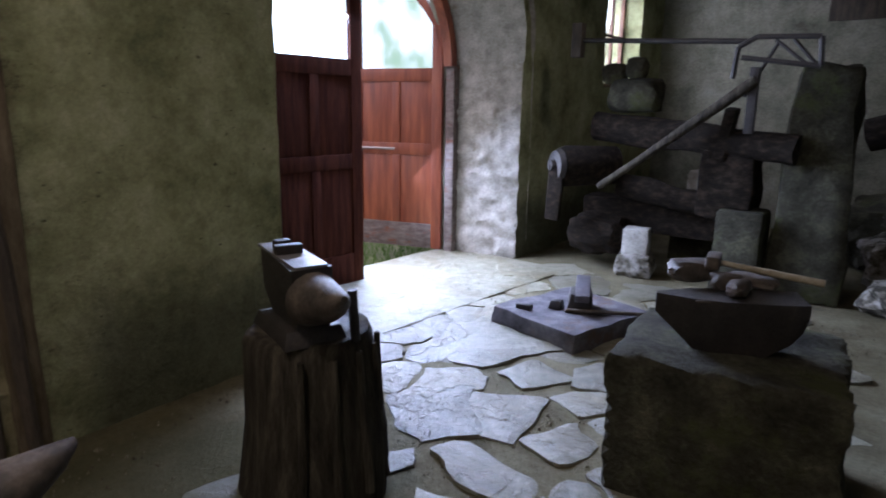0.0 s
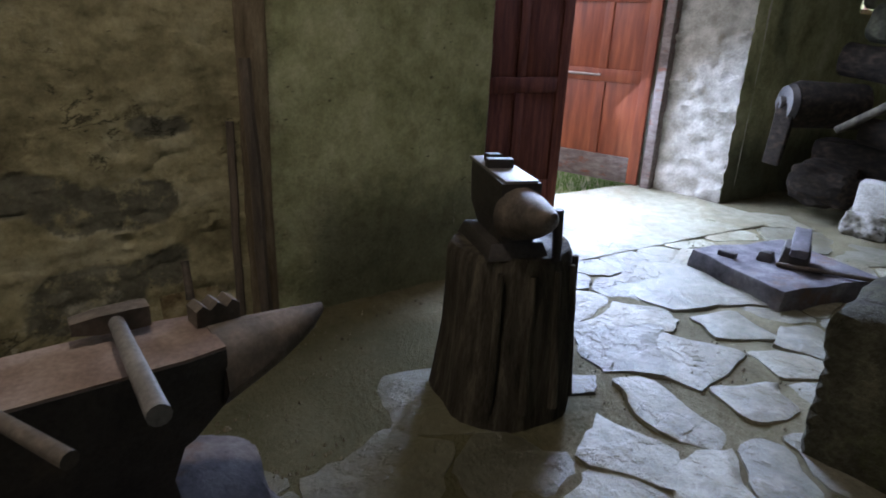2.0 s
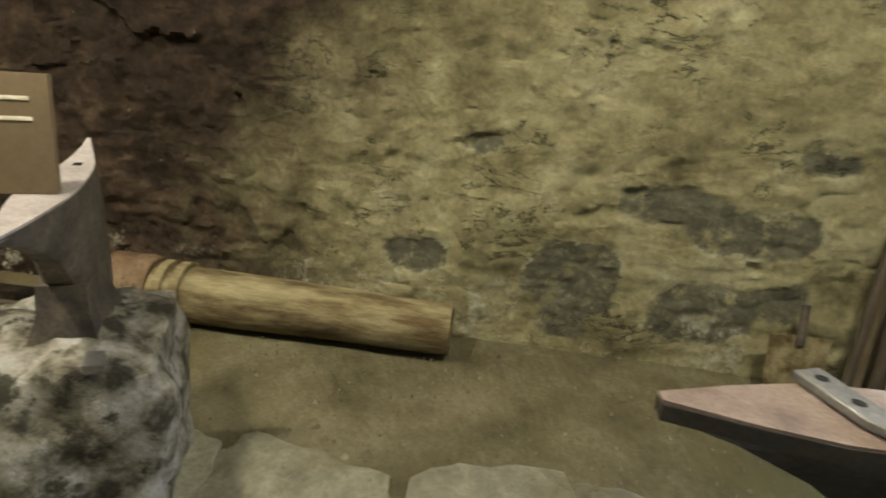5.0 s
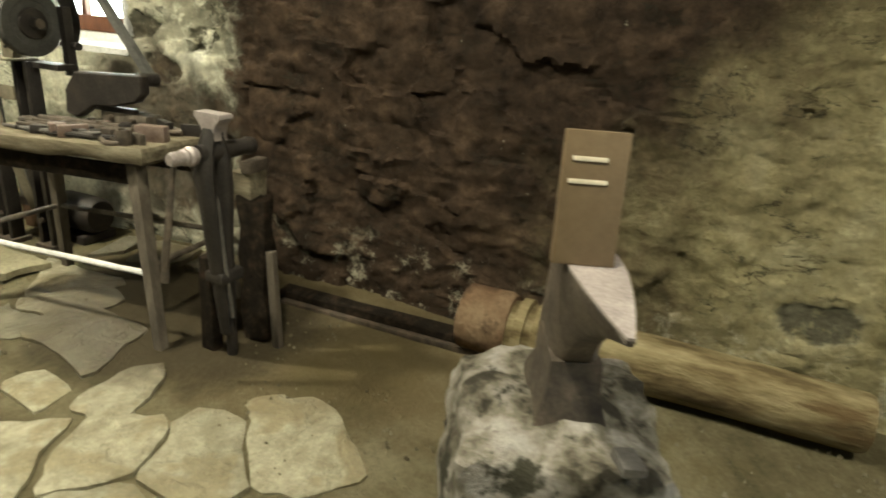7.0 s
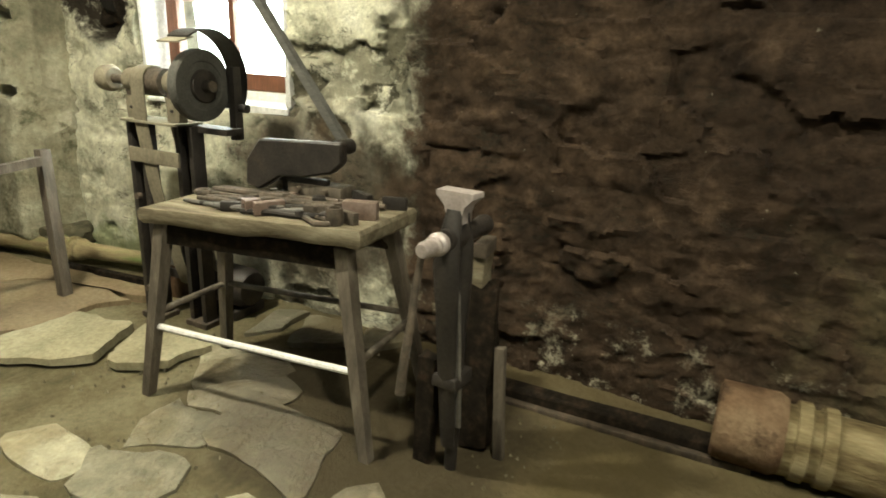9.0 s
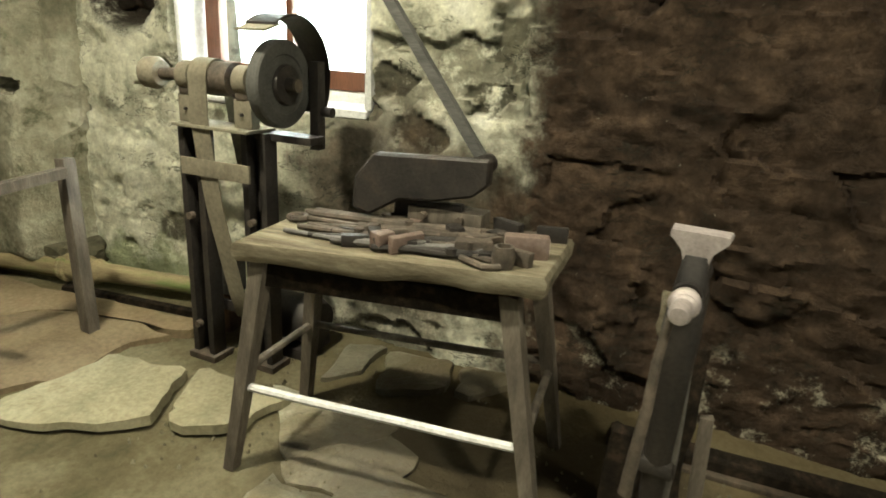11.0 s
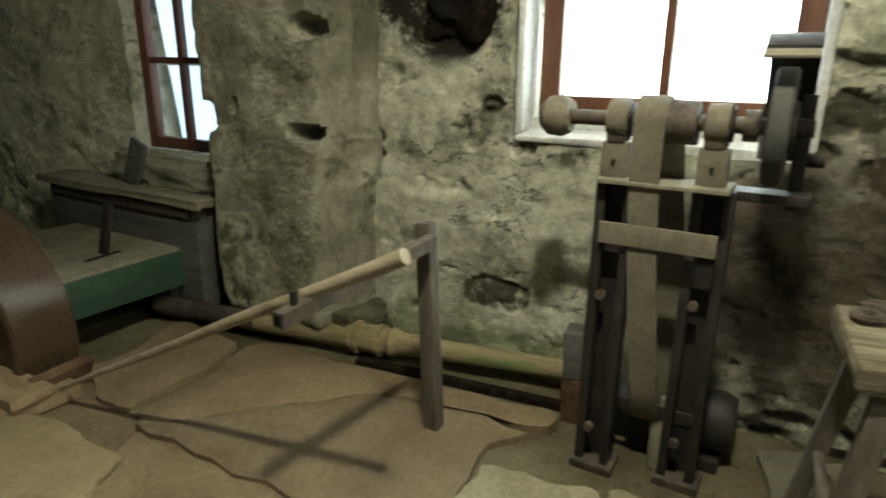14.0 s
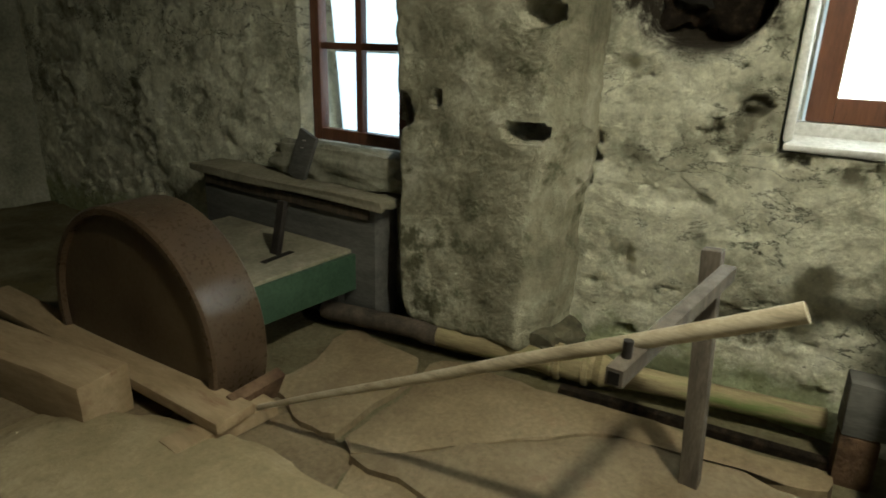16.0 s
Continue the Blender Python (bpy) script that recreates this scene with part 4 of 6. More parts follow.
def flagstones():
    rng = random.Random(5)
    # two lifted slabs in front of the grinder
    flag([(-1.70, -5.74), (-1.66, -5.58), (-1.80, -5.15), (-2.20, -5.28), (-2.14, -5.72)], 0.0, 0.045, 0.04, rng, "lifted")
    flag([(-1.83, -5.11), (-1.82, -4.98), (-1.98, -4.82), (-2.27, -4.80), (-2.28, -5.28), (-2.21, -5.24)], 0.0, 0.045, 0.04, rng, "lifted")
    # large stones laid where the walk passes
    laid = (((-2.05, 2.25), (-1.74, 2.6), (-1.46, 2.17), (-1.59, 1.98), (-1.84, 1.99)), ((-1.66, 2.52), (-1.37, 2.64), (-1.31, 2.2), (-1.44, 2.16)), ((-1.31, 2.22), (-1.18, 2.54), (-0.95, 2.43), (-1.0, 2.16)),
            ((-1.5, 1.91), (-1.42, 2.05), (-1.06, 2.0), (-1.0, 1.86), (-1.17, 1.79)), ((-1.8, 2.79), (-1.7, 3.09), (-1.41, 2.99), (-1.55, 2.76)), ((-2.7, 3.51), (-2.35, 3.72), (-1.64, 3.41), (-1.89, 2.82), (-2.2, 2.84)),
            ((-2.05, 1.08), (-2.02, 1.4), (-1.62, 1.39), (-1.47, 1.2), (-1.74, 0.9)), ((-1.72, -4.3), (-2.0, -4.39), (-2.01, -3.93), (-1.65, -3.85)), ((-1.32, -4.48), (-1.53, -4.62), (-1.6, -4.2), (-1.43, -4.15)),
            ((-1.47, -3.66), (-1.75, -3.74), (-1.82, -3.6), (-1.67, -3.43), (-1.46, -3.42)), ((-1.43, -4.0), (-1.56, -3.98), (-1.58, -3.82), (-1.4, -3.78)), ((-1.31, -4.86), (-1.5, -4.85), (-1.5, -4.58), (-1.29, -4.55)))
    for p in laid:
        cx, cy = sum(q[0] for q in p) / len(p), sum(q[1] for q in p) / len(p)
        flag([(cx + (x - cx) * 1.1, cy + (y - cy) * 1.1) for x, y in p], 0.0, 0.009, 0.05, rng, "flag" if cy > -1.5 else "sheen_flag", ragged=0.012)
    # worn slabs by the pipe, one broad step above the earth
    for p in (((-1.63, -7.0), (-2.28, -6.39), (-2.4, -6.04), (-2.45, -5.6), (-2.62, -5.62), (-2.52, -6.5), (-2.42, -7.2)), ((-1.62, -6.97), (-2.26, -6.38), (-2.38, -6.03), (-2.41, -5.62), (-2.22, -5.77), (-1.9, -5.73), (-1.68, -5.95)), ((-1.68, -7.05), (-2.4, -7.25), (-2.4, -7.65), (-1.85, -7.65))):
        flag(p, 0.001, 0.03, 0.07, rng, "slab", ragged=0.003)
    # slabs between bench and wall
    for p in (((-2.73, -4.93), (-2.86, -4.66), (-2.58, -4.66), (-2.46, -4.82)), ((-2.84, -4.62), (-2.88, -4.36), (-2.56, -4.3), (-2.45, -4.53)), ((-2.86, -4.33), (-2.88, -4.1), (-2.63, -4.14), (-2.57, -4.27))):
        flag(p, 0.004, 0.03, 0.05, rng, "flag", ragged=0.008)
    centres = [(sum(q[0] for q in p) / len(p), sum(q[1] for q in p) / len(p)) for p in laid]
    seeds = [(x, y, 0.42) for x, y in centres]
    tries = 0
    while tries < 14000:
        tries += 1
        x, y = rng.uniform(-3.2, 1.9), rng.uniform(-8.8, 5.6)
        sp = rng.choice((0.2, 0.3, 0.42, 0.56, 0.66))
        if y < -4.6:
            sp = rng.choice((0.45, 0.7, 0.85))
        if y > 3.0:
            sp = rng.choice((0.3, 0.5, 0.6))
        if all((x - a) ** 2 + (y - b) ** 2 > ((sp + s) / 2) ** 2 for a, b, s in seeds):
            seeds.append((x, y, sp))
    arr = np.array([(a, b) for a, b, _ in seeds])
    count = 0
    order = sorted(range(len(seeds)), key=lambda i: abs(seeds[i][0] + 1.3))
    for i in order:
        x, y, sp = seeds[i]
        if i < len(laid) or (x < -1.6 and -7.7 < y < -5.5) or (x < -2.4 and -5.0 < y < -4.0):
            continue
        if x < -2.7 or x > 1.7 or (x > -0.3 and y > 0.9) or y > 5.4 or y < -8.4 or count >= 298:
            continue
        if -2.35 < x < -1.6 and -5.8 < y < -4.75:
            continue
        if (x < -1.9 and -4.0 < y < 1.0) or (x < -2.2 and y < 2.2 and y > 0):
            continue
        if rng.random() < 0.08:
            continue
        poly = cell(arr, i, (-3.3, 2.0, -8.8, 5.8))
        if len(poly) < 3:
            continue
        far = y < -5.0
        top = rng.uniform(0.002, 0.009)
        if flag(poly, 0.004 if far else 0.005, top, 0.05, rng, "slab" if far else "flag" if y > -1.5 else "sheen_flag", ragged=0.012 if far else 0.024):
            count += 1


flagstones()

# ---- things: the smithy near the door ----


def double_anvil():
    ob = thing("anvil", (-1.20, -0.06, 0.0), 4, "long double-horned iron anvil with worn reddish face", "anvil")
    rows = []
    for y, hw, zb, bw, ztop in ((-0.50, 0.016, 0.815, 0.008, 0.838), (-0.36, 0.06, 0.775, 0.02, 0.84), (-0.24, 0.088, 0.73, 0.04, 0.84), (-0.13, 0.095, 0.66, 0.075, 0.84),
                                (-0.05, 0.096, 0.63, 0.08, 0.84), (0.1, 0.096, 0.63, 0.08, 0.84), (0.17, 0.096, 0.66, 0.075, 0.84), (0.24, 0.085, 0.70, 0.05, 0.84)):
        rows.append([(-hw, y, ztop), (-hw, y, ztop - 0.03), (-bw, y, zb), (bw, y, zb), (hw, y, ztop - 0.03), (hw, y, ztop)])
    part("body", loft(rows), "iron", ob)
    face = [[(-hw + 0.002, y, 0.838), (-hw + 0.002, y, 0.846), (hw - 0.002, y, 0.846), (hw - 0.002, y, 0.838)] for y, hw in ((-0.5, 0.015), (-0.36, 0.06), (-0.24, 0.088), (-0.13, 0.096), (0.17, 0.096), (0.24, 0.085))]
    part("face", loft(face), "face", ob, "worn reddish anvil face")
    horn = []
    for k in range(9):
        t = k / 8
        y, r = 0.235 + 0.25 * t, 0.086 * (1 - t) ** 0.75 + 0.012
        cz = 0.846 - r * 0.95 - 0.004 * t
        horn.append([(r * math.cos(a) * (1 if math.sin(a) > 0 else 1 + 0.42 * math.sin(a) * (1 - t)), y, cz + r * math.sin(a) * (1.0 if math.sin(a) > 0 else 0.85)) for a in np.linspace(0, 2 * math.pi, 17)[:-1]])
    part("horn", loft(horn), "rust", ob)
    waist = [[(sx * x, sy * y + 0.02, z) for sx, sy in ((-1, -1), (1, -1), (1, 1), (-1, 1))] for x, y, z in ((0.08, 0.13, 0.66), (0.07, 0.105, 0.58), (0.085, 0.12, 0.47), (0.1, 0.145, 0.43), (0.1, 0.145, 0.41))]
    part("waist", loft(waist), "iron", ob)


double_anvil()
tagged(link("stone_block", rock(0.70, 0.78, 0.50, (-1.2, -0.03, -0.03), seed=3, rough=0.16, square=0.34, sub=5), "grey_granite"), "rounded grey granite block under the long anvil", "stone block")


def hammer(name, at, rz, label, handle=0.42, steep=0.0):
    ob = new(name)
    ob.matrix_basis = pose(*at, 0, steep, rz)
    tagged(ob, label, "hammer")
    part("head", loft([[(sx * w, y, 0.02 + sy * h) for sx, sy in ((-1, -1), (1, -1), (1, 1), (-1, 1))] for y, w, h in ((-0.075, 0.018, 0.012), (-0.03, 0.022, 0.019), (0.03, 0.023, 0.021), (0.06, 0.021, 0.02))]), "rust", ob)
    part("handle", rod((-0.03, 0, 0.02), (handle, 0, 0.02), 0.014, 0.019, 12), "steel", ob, "smooth grey handle")
    return ob


hammer("hammer", (-1.28, 0.02, 0.862), 1, "small hammer with grey handle on the anvil", 0.37)
ob = thing("drawing_tool", (-1.25, -0.26, 0.848), 23, "flat iron tool with two holes on the anvil", "tool")
bm = prism([(-0.05, -0.03), (0.10, -0.03), (0.14, -0.014), (0.14, 0.014), (0.10, 0.03), (-0.05, 0.03)], 0.018, bevel=0.003)
part("plate", bm, "steel", ob)
for x in (-0.015, 0.06):
    part("hole", lathe([(0.0, 0.0185), (0.012, 0.0186), (0.012, 0.0175)], 14, (x, 0, 0)), "hole", ob)
part("handle", rod((0.13, 0, 0.012), (0.39, 0.018, 0.012), 0.012, 0.014), "rust", ob)
ob = thing("swage_block", (-1.28, 0.17, 0.847), 8, "small grooved iron block on the anvil", "tool")
bm = prism([(-0.045, 0), (0.045, 0), (0.045, 0.035), (0.03, 0.045), (0.018, 0.032), (0.0, 0.046), (-0.016, 0.032), (-0.03, 0.045), (-0.045, 0.035)], 0.05, pose(0, 0.025, 0, 90, 0, 90))
part("body", bm, "rust", ob)


def stump_anvil():
    st = thing("tree_stump", (-1.74, 1.44, 0), 20, "dark weathered tree stump carrying a horned anvil", "stump")
    bm = lathe([(0.285, -0.02), (0.275, 0.1), (0.262, 0.3), (0.25, 0.5), (0.24, 0.64), (0.225, 0.67)], 40, wobble=0.16, seed=2)
    part("trunk", bm, "stump", st)
    part("top", lathe([(0.0, 0.668), (0.15, 0.672), (0.222, 0.66)], 30, wobble=0.16, seed=2), "dark_wood", st)
    for k in range(5):
        a = -1.2 + k * 0.45
        part("split", rod((0.245 * math.cos(a), 0.245 * math.sin(a), 0.62), (0.285 * math.cos(a), 0.285 * math.sin(a), 0.08), 0.012, 0.02, 8, wobble=0.01, seed=k, rings=4), "stump", st)
    ob = thing("anvil", (-1.72, 1.38, 0.66), -18, "old single-horned iron anvil on a tree stump", "anvil", "anvils")
    rows = [[(x, -hw, zt), (x, -hw, zt - 0.05), (x, -bw, zb), (x, bw, zb), (x, hw, zt - 0.05), (x, hw, zt)]
            for x, hw, bw, zb, zt in ((-0.27, 0.05, 0.045, 0.12, 0.29), (-0.15, 0.062, 0.055, 0.06, 0.285), (0.0, 0.07, 0.06, 0.04, 0.28), (0.12, 0.075, 0.06, 0.05, 0.275))]
    part("body", loft(rows), "iron", ob)
    part("face", box(0.385, 0.125, 0.012, (-0.075, 0, 0.28), ry=2.0, bevel=0.003), "steel", ob, "bright worn face")
    horn = []
    for k in range(9):
        t = k / 8
        x, r = 0.115 + 0.26 * t, 0.088 * (1 - t) ** 0.6 + 0.012
        horn.append([(x, r * math.cos(a), 0.265 - r + r * math.sin(a) - 0.02 * t) for a in np.linspace(0, 2 * math.pi, 15)[:-1]])
    part("horn", loft(horn), "rust", ob)
    part("foot", box(0.36, 0.24, 0.06, (-0.03, 0, 0.0), bevel=0.01, taper=0.85), "iron", ob)
    for x, y, rz, w in ((-0.17, 0.0, 8, 0.06), (-0.08, -0.01, -4, 0.1)):
        b = thing("iron_block", (-1.72, 1.38, 0.66), -18, "small iron block lying on the anvil face", "iron block", "blocks on the anvil")
        part("body", box(0.045, w, 0.035, (x, y, 0.29), rz=rz, bevel=0.004), "iron", b)
    b = thing("iron_peg", (-1.72, 1.38, 0.66), -18, "upright iron peg driven beside the anvil", "peg")
    part("body", rod((0.16, 0.14, 0.0), (0.16, 0.13, 0.19), 0.018), "iron", b)


stump_anvil()


def big_block():
    tagged(link("stone_block", rock(0.84, 0.74, 0.64, (-0.50, 2.54, -0.05), 8, seed=8, rough=0.07, square=0.86, sub=5), "stone"), "large mossy squared stone block carrying a small anvil", "stone block")
    ob = thing("anvil", (-0.50, 2.46, 0.565), 24, "small dark anvil on a large mossy stone", "anvil", "anvils")
    rows = [[(x, -hw, zt), (x, -hw, zt - 0.05), (x, -bw, 0.015 + 0.75 * max(0, abs(x) - 0.15)), (x, bw, 0.015 + 0.75 * max(0, abs(x) - 0.15)), (x, hw, zt - 0.05), (x, hw, zt)]
            for x, hw, bw, zt in ((-0.33, 0.012, 0.008, 0.225), (-0.25, 0.05, 0.02, 0.228), (-0.16, 0.085, 0.05, 0.23), (-0.05, 0.105, 0.075, 0.232), (0.12, 0.11, 0.085, 0.236), (0.24, 0.105, 0.08, 0.24), (0.29, 0.1, 0.05, 0.242))]
    part("body", loft(rows), "iron", ob)
    part("face", box(0.42, 0.19, 0.01, (0.04, 0, 0.222), ry=-1.2), "rust", ob)
    ob.matrix_basis = ob.matrix_basis @ Matrix.Diagonal((0.84, 0.9, 1, 1))
    for k, (x, y, rz, l, w, h) in enumerate(((-0.12, 0.18, 10, 0.2, 0.12, 0.09), (0.0, -0.02, 60, 0.16, 0.07, 0.06), (0.1, 0.12, -40, 0.2, 0.1, 0.05), (-0.02, 0.05, 0, 0.12, 0.09, 0.07))):
        b = thing("iron_lump", (-0.50, 2.50, 0.795), 30, "rough forged iron piece on the small anvil", "iron piece", "pieces on the anvil")
        part("body", rock(l, w, h, (x, y, 0.0), rz, seed=20 + k, rough=0.2, sub=3, square=0.5), "rust", b)
    b = thing("sledge_hammer", (-0.42, 2.58, 0.855), 30, "hammer with pale wooden handle on the small anvil", "hammer")
    part("handle", rod((-0.18, 0.12, 0.035), (0.20, -0.04, 0.0), 0.011, 0.015), "pole", b, "pale wooden handle")
    part("head", box(0.055, 0.13, 0.055, (-0.16, 0.12, 0.008), rz=-20, bevel=0.012), "rust", b)


big_block()


def floor_plate():
    ob = thing("base_slab", (-1.80, 3.80, -0.02), -14, "low dark stone slab on the floor with a stake anvil", "stone slab")
    part("slab", box(0.74, 0.80, 0.15, wobble=0.016, cuts=4, bevel=0.012), "grey_granite", ob)
    b = thing("stake_anvil", (-1.78, 3.78, 0.13), -10, "small iron stake anvil on a slab", "anvil", "anvils")
    part("body", box(0.17, 0.22, 0.13, (0.02, 0.06, 0), rz=34, bevel=0.02, taper=0.85, wobble=0.01, cuts=2), "iron", b)
    part("saddle", box(0.10, 0.30, 0.06, (0.03, 0.07, 0.115), rz=34, rx=14, bevel=0.015, wobble=0.006, cuts=2), "grey_granite", b, "grey worn saddle")
    part("toe", box(0.10, 0.10, 0.06, (-0.09, -0.06, 0.0), rz=20, bevel=0.012, taper=0.7), "iron", b)
    c = thing("iron_bar", (-1.80, 3.80, 0.13), -14, "short iron bar lying on the slab", "iron bar", "bars on the slab")
    part("body", rod((0.05, -0.12, 0.02), (0.42, 0.25, 0.02), 0.014), "rust", c)
    c = thing("iron_bar", (-1.80, 3.80, 0.13), -14, "small iron wedge lying on the slab", "iron bar", "bars on the slab")
    part("body", box(0.11, 0.05, 0.035, (-0.18, -0.28, 0.0), rz=20, bevel=0.006), "iron", c)


floor_plate()

# upright timber let into the wall, with staves beside it
tagged(link("timber_post", box(0.09, 0.13, 3.3, (-2.875, 0.825, -0.03), wobble=0.016, cuts=4), "post_wood"), "brown upright timber let into the wall", "post")
for k, (y0, y1, r, h) in enumerate(((0.795, 0.785, 0.03, 1.27), (0.665, 0.70, 0.02, 1.01))):
    ob = thing("wooden_stave", (0, 0, 0), label="dark wooden stave leaning against the wall", category="stave", group="staves by the post")
    part("body", rod((-2.72, y0, -0.02), (-2.80, y1, h), r, r * 0.9, 8, wobble=0.012, seed=k, rings=6), "dark_wood", ob)
ob = thing("shovel", (-2.74, 0.46, -0.02), 90, "rusty shovel blade standing against the wall", "shovel")
bm = prism([(-0.12, 0.08), (-0.08, 0.02), (0.0, 0.0), (0.08, 0.02), (0.12, 0.08), (0.125, 0.29), (-0.125, 0.29)], 0.006, pose(0, 0, 0, 82))
part("blade", bm, "log", ob)
part("socket", rod((0.0, 0.03, 0.25), (0.0, 0.07, 0.42), 0.02, 0.018), "rust", ob)

# fallen trunk with iron bands along the hearth
def banded_log():
    ob = thing("banded_log", (-2.68, -1.83, 0.0), 0, "pale old wooden shaft with iron bands lying by the wall", "log")
    prof = [(0.0, -0.79), (0.125, -0.79), (0.135, -0.77), (0.13, -0.5), (0.128, -0.2), (0.122, 0.2), (0.118, 0.5), (0.112, 0.78), (0.105, 0.8), (0.0, 0.8)]
    part("shaft", lathe(prof, 28, (0, 0, 0.125), (0, 1, 0), wobble=0.06, seed=4), "log", ob)
    part("hub", lathe([(0.13, -0.80), (0.15, -0.79), (0.155, -0.6), (0.14, -0.57)], 28, (0, 0, 0.135), (0, 1, 0), wobble=0.05, seed=3), "red_log", ob, "reddish worn hub end")
    for h in (-0.54, -0.46):
        part("band", lathe([(0.138, h), (0.146, h + 0.005), (0.146, h + 0.045), (0.138, h + 0.05)], 28, (0, 0, 0.13), (0, 1, 0)), "log", ob, "pale band")
    return ob


banded_log()
ob = thing("foot_beam", (-2.66, -3.05, -0.02), 0, "dark weathered beam along the foot of the hearth", "beam")
part("beam", box(0.10, 1.15, 0.06, (0, 0, 0), rz=2, wobble=0.01, cuts=4), "dark_beam", ob)
part("board", box(0.035, 1.1, 0.03, (0.07, 0.02, 0.0), rz=2, wobble=0.004, cuts=2), "dark_wood", ob)


# anvil with the brown sign on it
def sign_anvil():
    tagged(link("stone_block", rock(0.56, 0.54, 0.61, (-1.60, -1.98, -0.04), 24, seed=12, rough=0.16, square=0.62, sub=5), "granite"), "pale mottled granite block under a pointed anvil", "stone block")
    ob = thing("anvil", (-1.62, -1.97, 0.5), 22, "pointed iron anvil with two horns on a granite block", "anvil", "anvils")
    # smooth column that runs up into a thin heel spike and out into a pointed horn
    rows = []
    for x, hw, bw, zb, zt in ((-0.292, 0.006, 0.01, 0.45, 0.492), (-0.265, 0.014, 0.026, 0.33, 0.474), (-0.23, 0.026, 0.04, 0.12, 0.458), (-0.185, 0.038, 0.05, 0.04, 0.447), (-0.13, 0.047, 0.056, 0.02, 0.441), (-0.05, 0.055, 0.058, 0.02, 0.44), (0.03, 0.06, 0.055, 0.05, 0.44), (0.08, 0.062, 0.046, 0.18, 0.44), (0.15, 0.06, 0.036, 0.28, 0.44), (0.24, 0.047, 0.028, 0.345, 0.439), (0.33, 0.03, 0.018, 0.39, 0.437), (0.42, 0.008, 0.005, 0.424, 0.434)):
        h = zt - zb
        rows.append([(x, -hw, zt), (x, -hw * 1.02, zt - 0.10 * h), (x, -(hw + bw) / 2, zt - 0.45 * h), (x, -bw, zb + 0.12 * h), (x, -bw * 0.7, zb), (x, bw * 0.7, zb), (x, bw, zb + 0.12 * h), (x, (hw + bw) / 2, zt - 0.45 * h), (x, hw * 1.02, zt - 0.10 * h), (x, hw, zt)])
    part("body", loft(rows), "rust", ob)
    part("face", loft([[(x, -hw, z - 0.008), (x, -hw, z + 0.004), (x, hw, z + 0.004), (x, hw, z - 0.008)] for x, hw, z in ((-0.292, 0.005, 0.494), (-0.265, 0.013, 0.476), (-0.23, 0.025, 0.46), (-0.185, 0.037, 0.449), (-0.13, 0.046, 0.443), (-0.05, 0.054, 0.442), (0.03, 0.059, 0.442), (0.08, 0.061, 0.442), (0.15, 0.059, 0.442), (0.24, 0.046, 0.441), (0.33, 0.029, 0.439), (0.42, 0.007, 0.436))]), "pale_steel", ob, "bright worn face")
    part("hardy_hole", box(0.022, 0.022, 0.004, (-0.16, 0.0, 0.4475), ry=5, bevel=0), "hole", ob)
    part("foot", loft([[(sx * x, sy * y, z) for sx, sy in ((-1, -1), (1, -1), (1, 1), (-1, 1))] for x, y, z in ((0.10, 0.058, 0.2), (0.11, 0.062, 0.12), (0.15, 0.09, 0.03), (0.15, 0.09, 0.0))]), "rust", ob)
    s = new("sign")
    s.matrix_basis = pose(-1.50, -1.955, 0.945, 0, -7, 22)
    tagged(s, "upright brown board sign with two cream lines", "sign")
    part("board", box(0.03, 0.128, 0.272, bevel=0.003), "card", s)
    for z, w in ((0.195, 0.07), (0.15, 0.078)):
        part("line", box(0.003, w, 0.009, (0.016, -0.012, z + 0.017), bevel=0.001), "cream", s, "cream line of lettering")
    b = thing("iron_chip", (-1.42, -1.78, 0.555), 30, "small flat iron chip on the granite block", "iron piece")
    part("body", box(0.07, 0.05, 0.025, bevel=0.005, wobble=0.006), "steel", b)


sign_anvil()


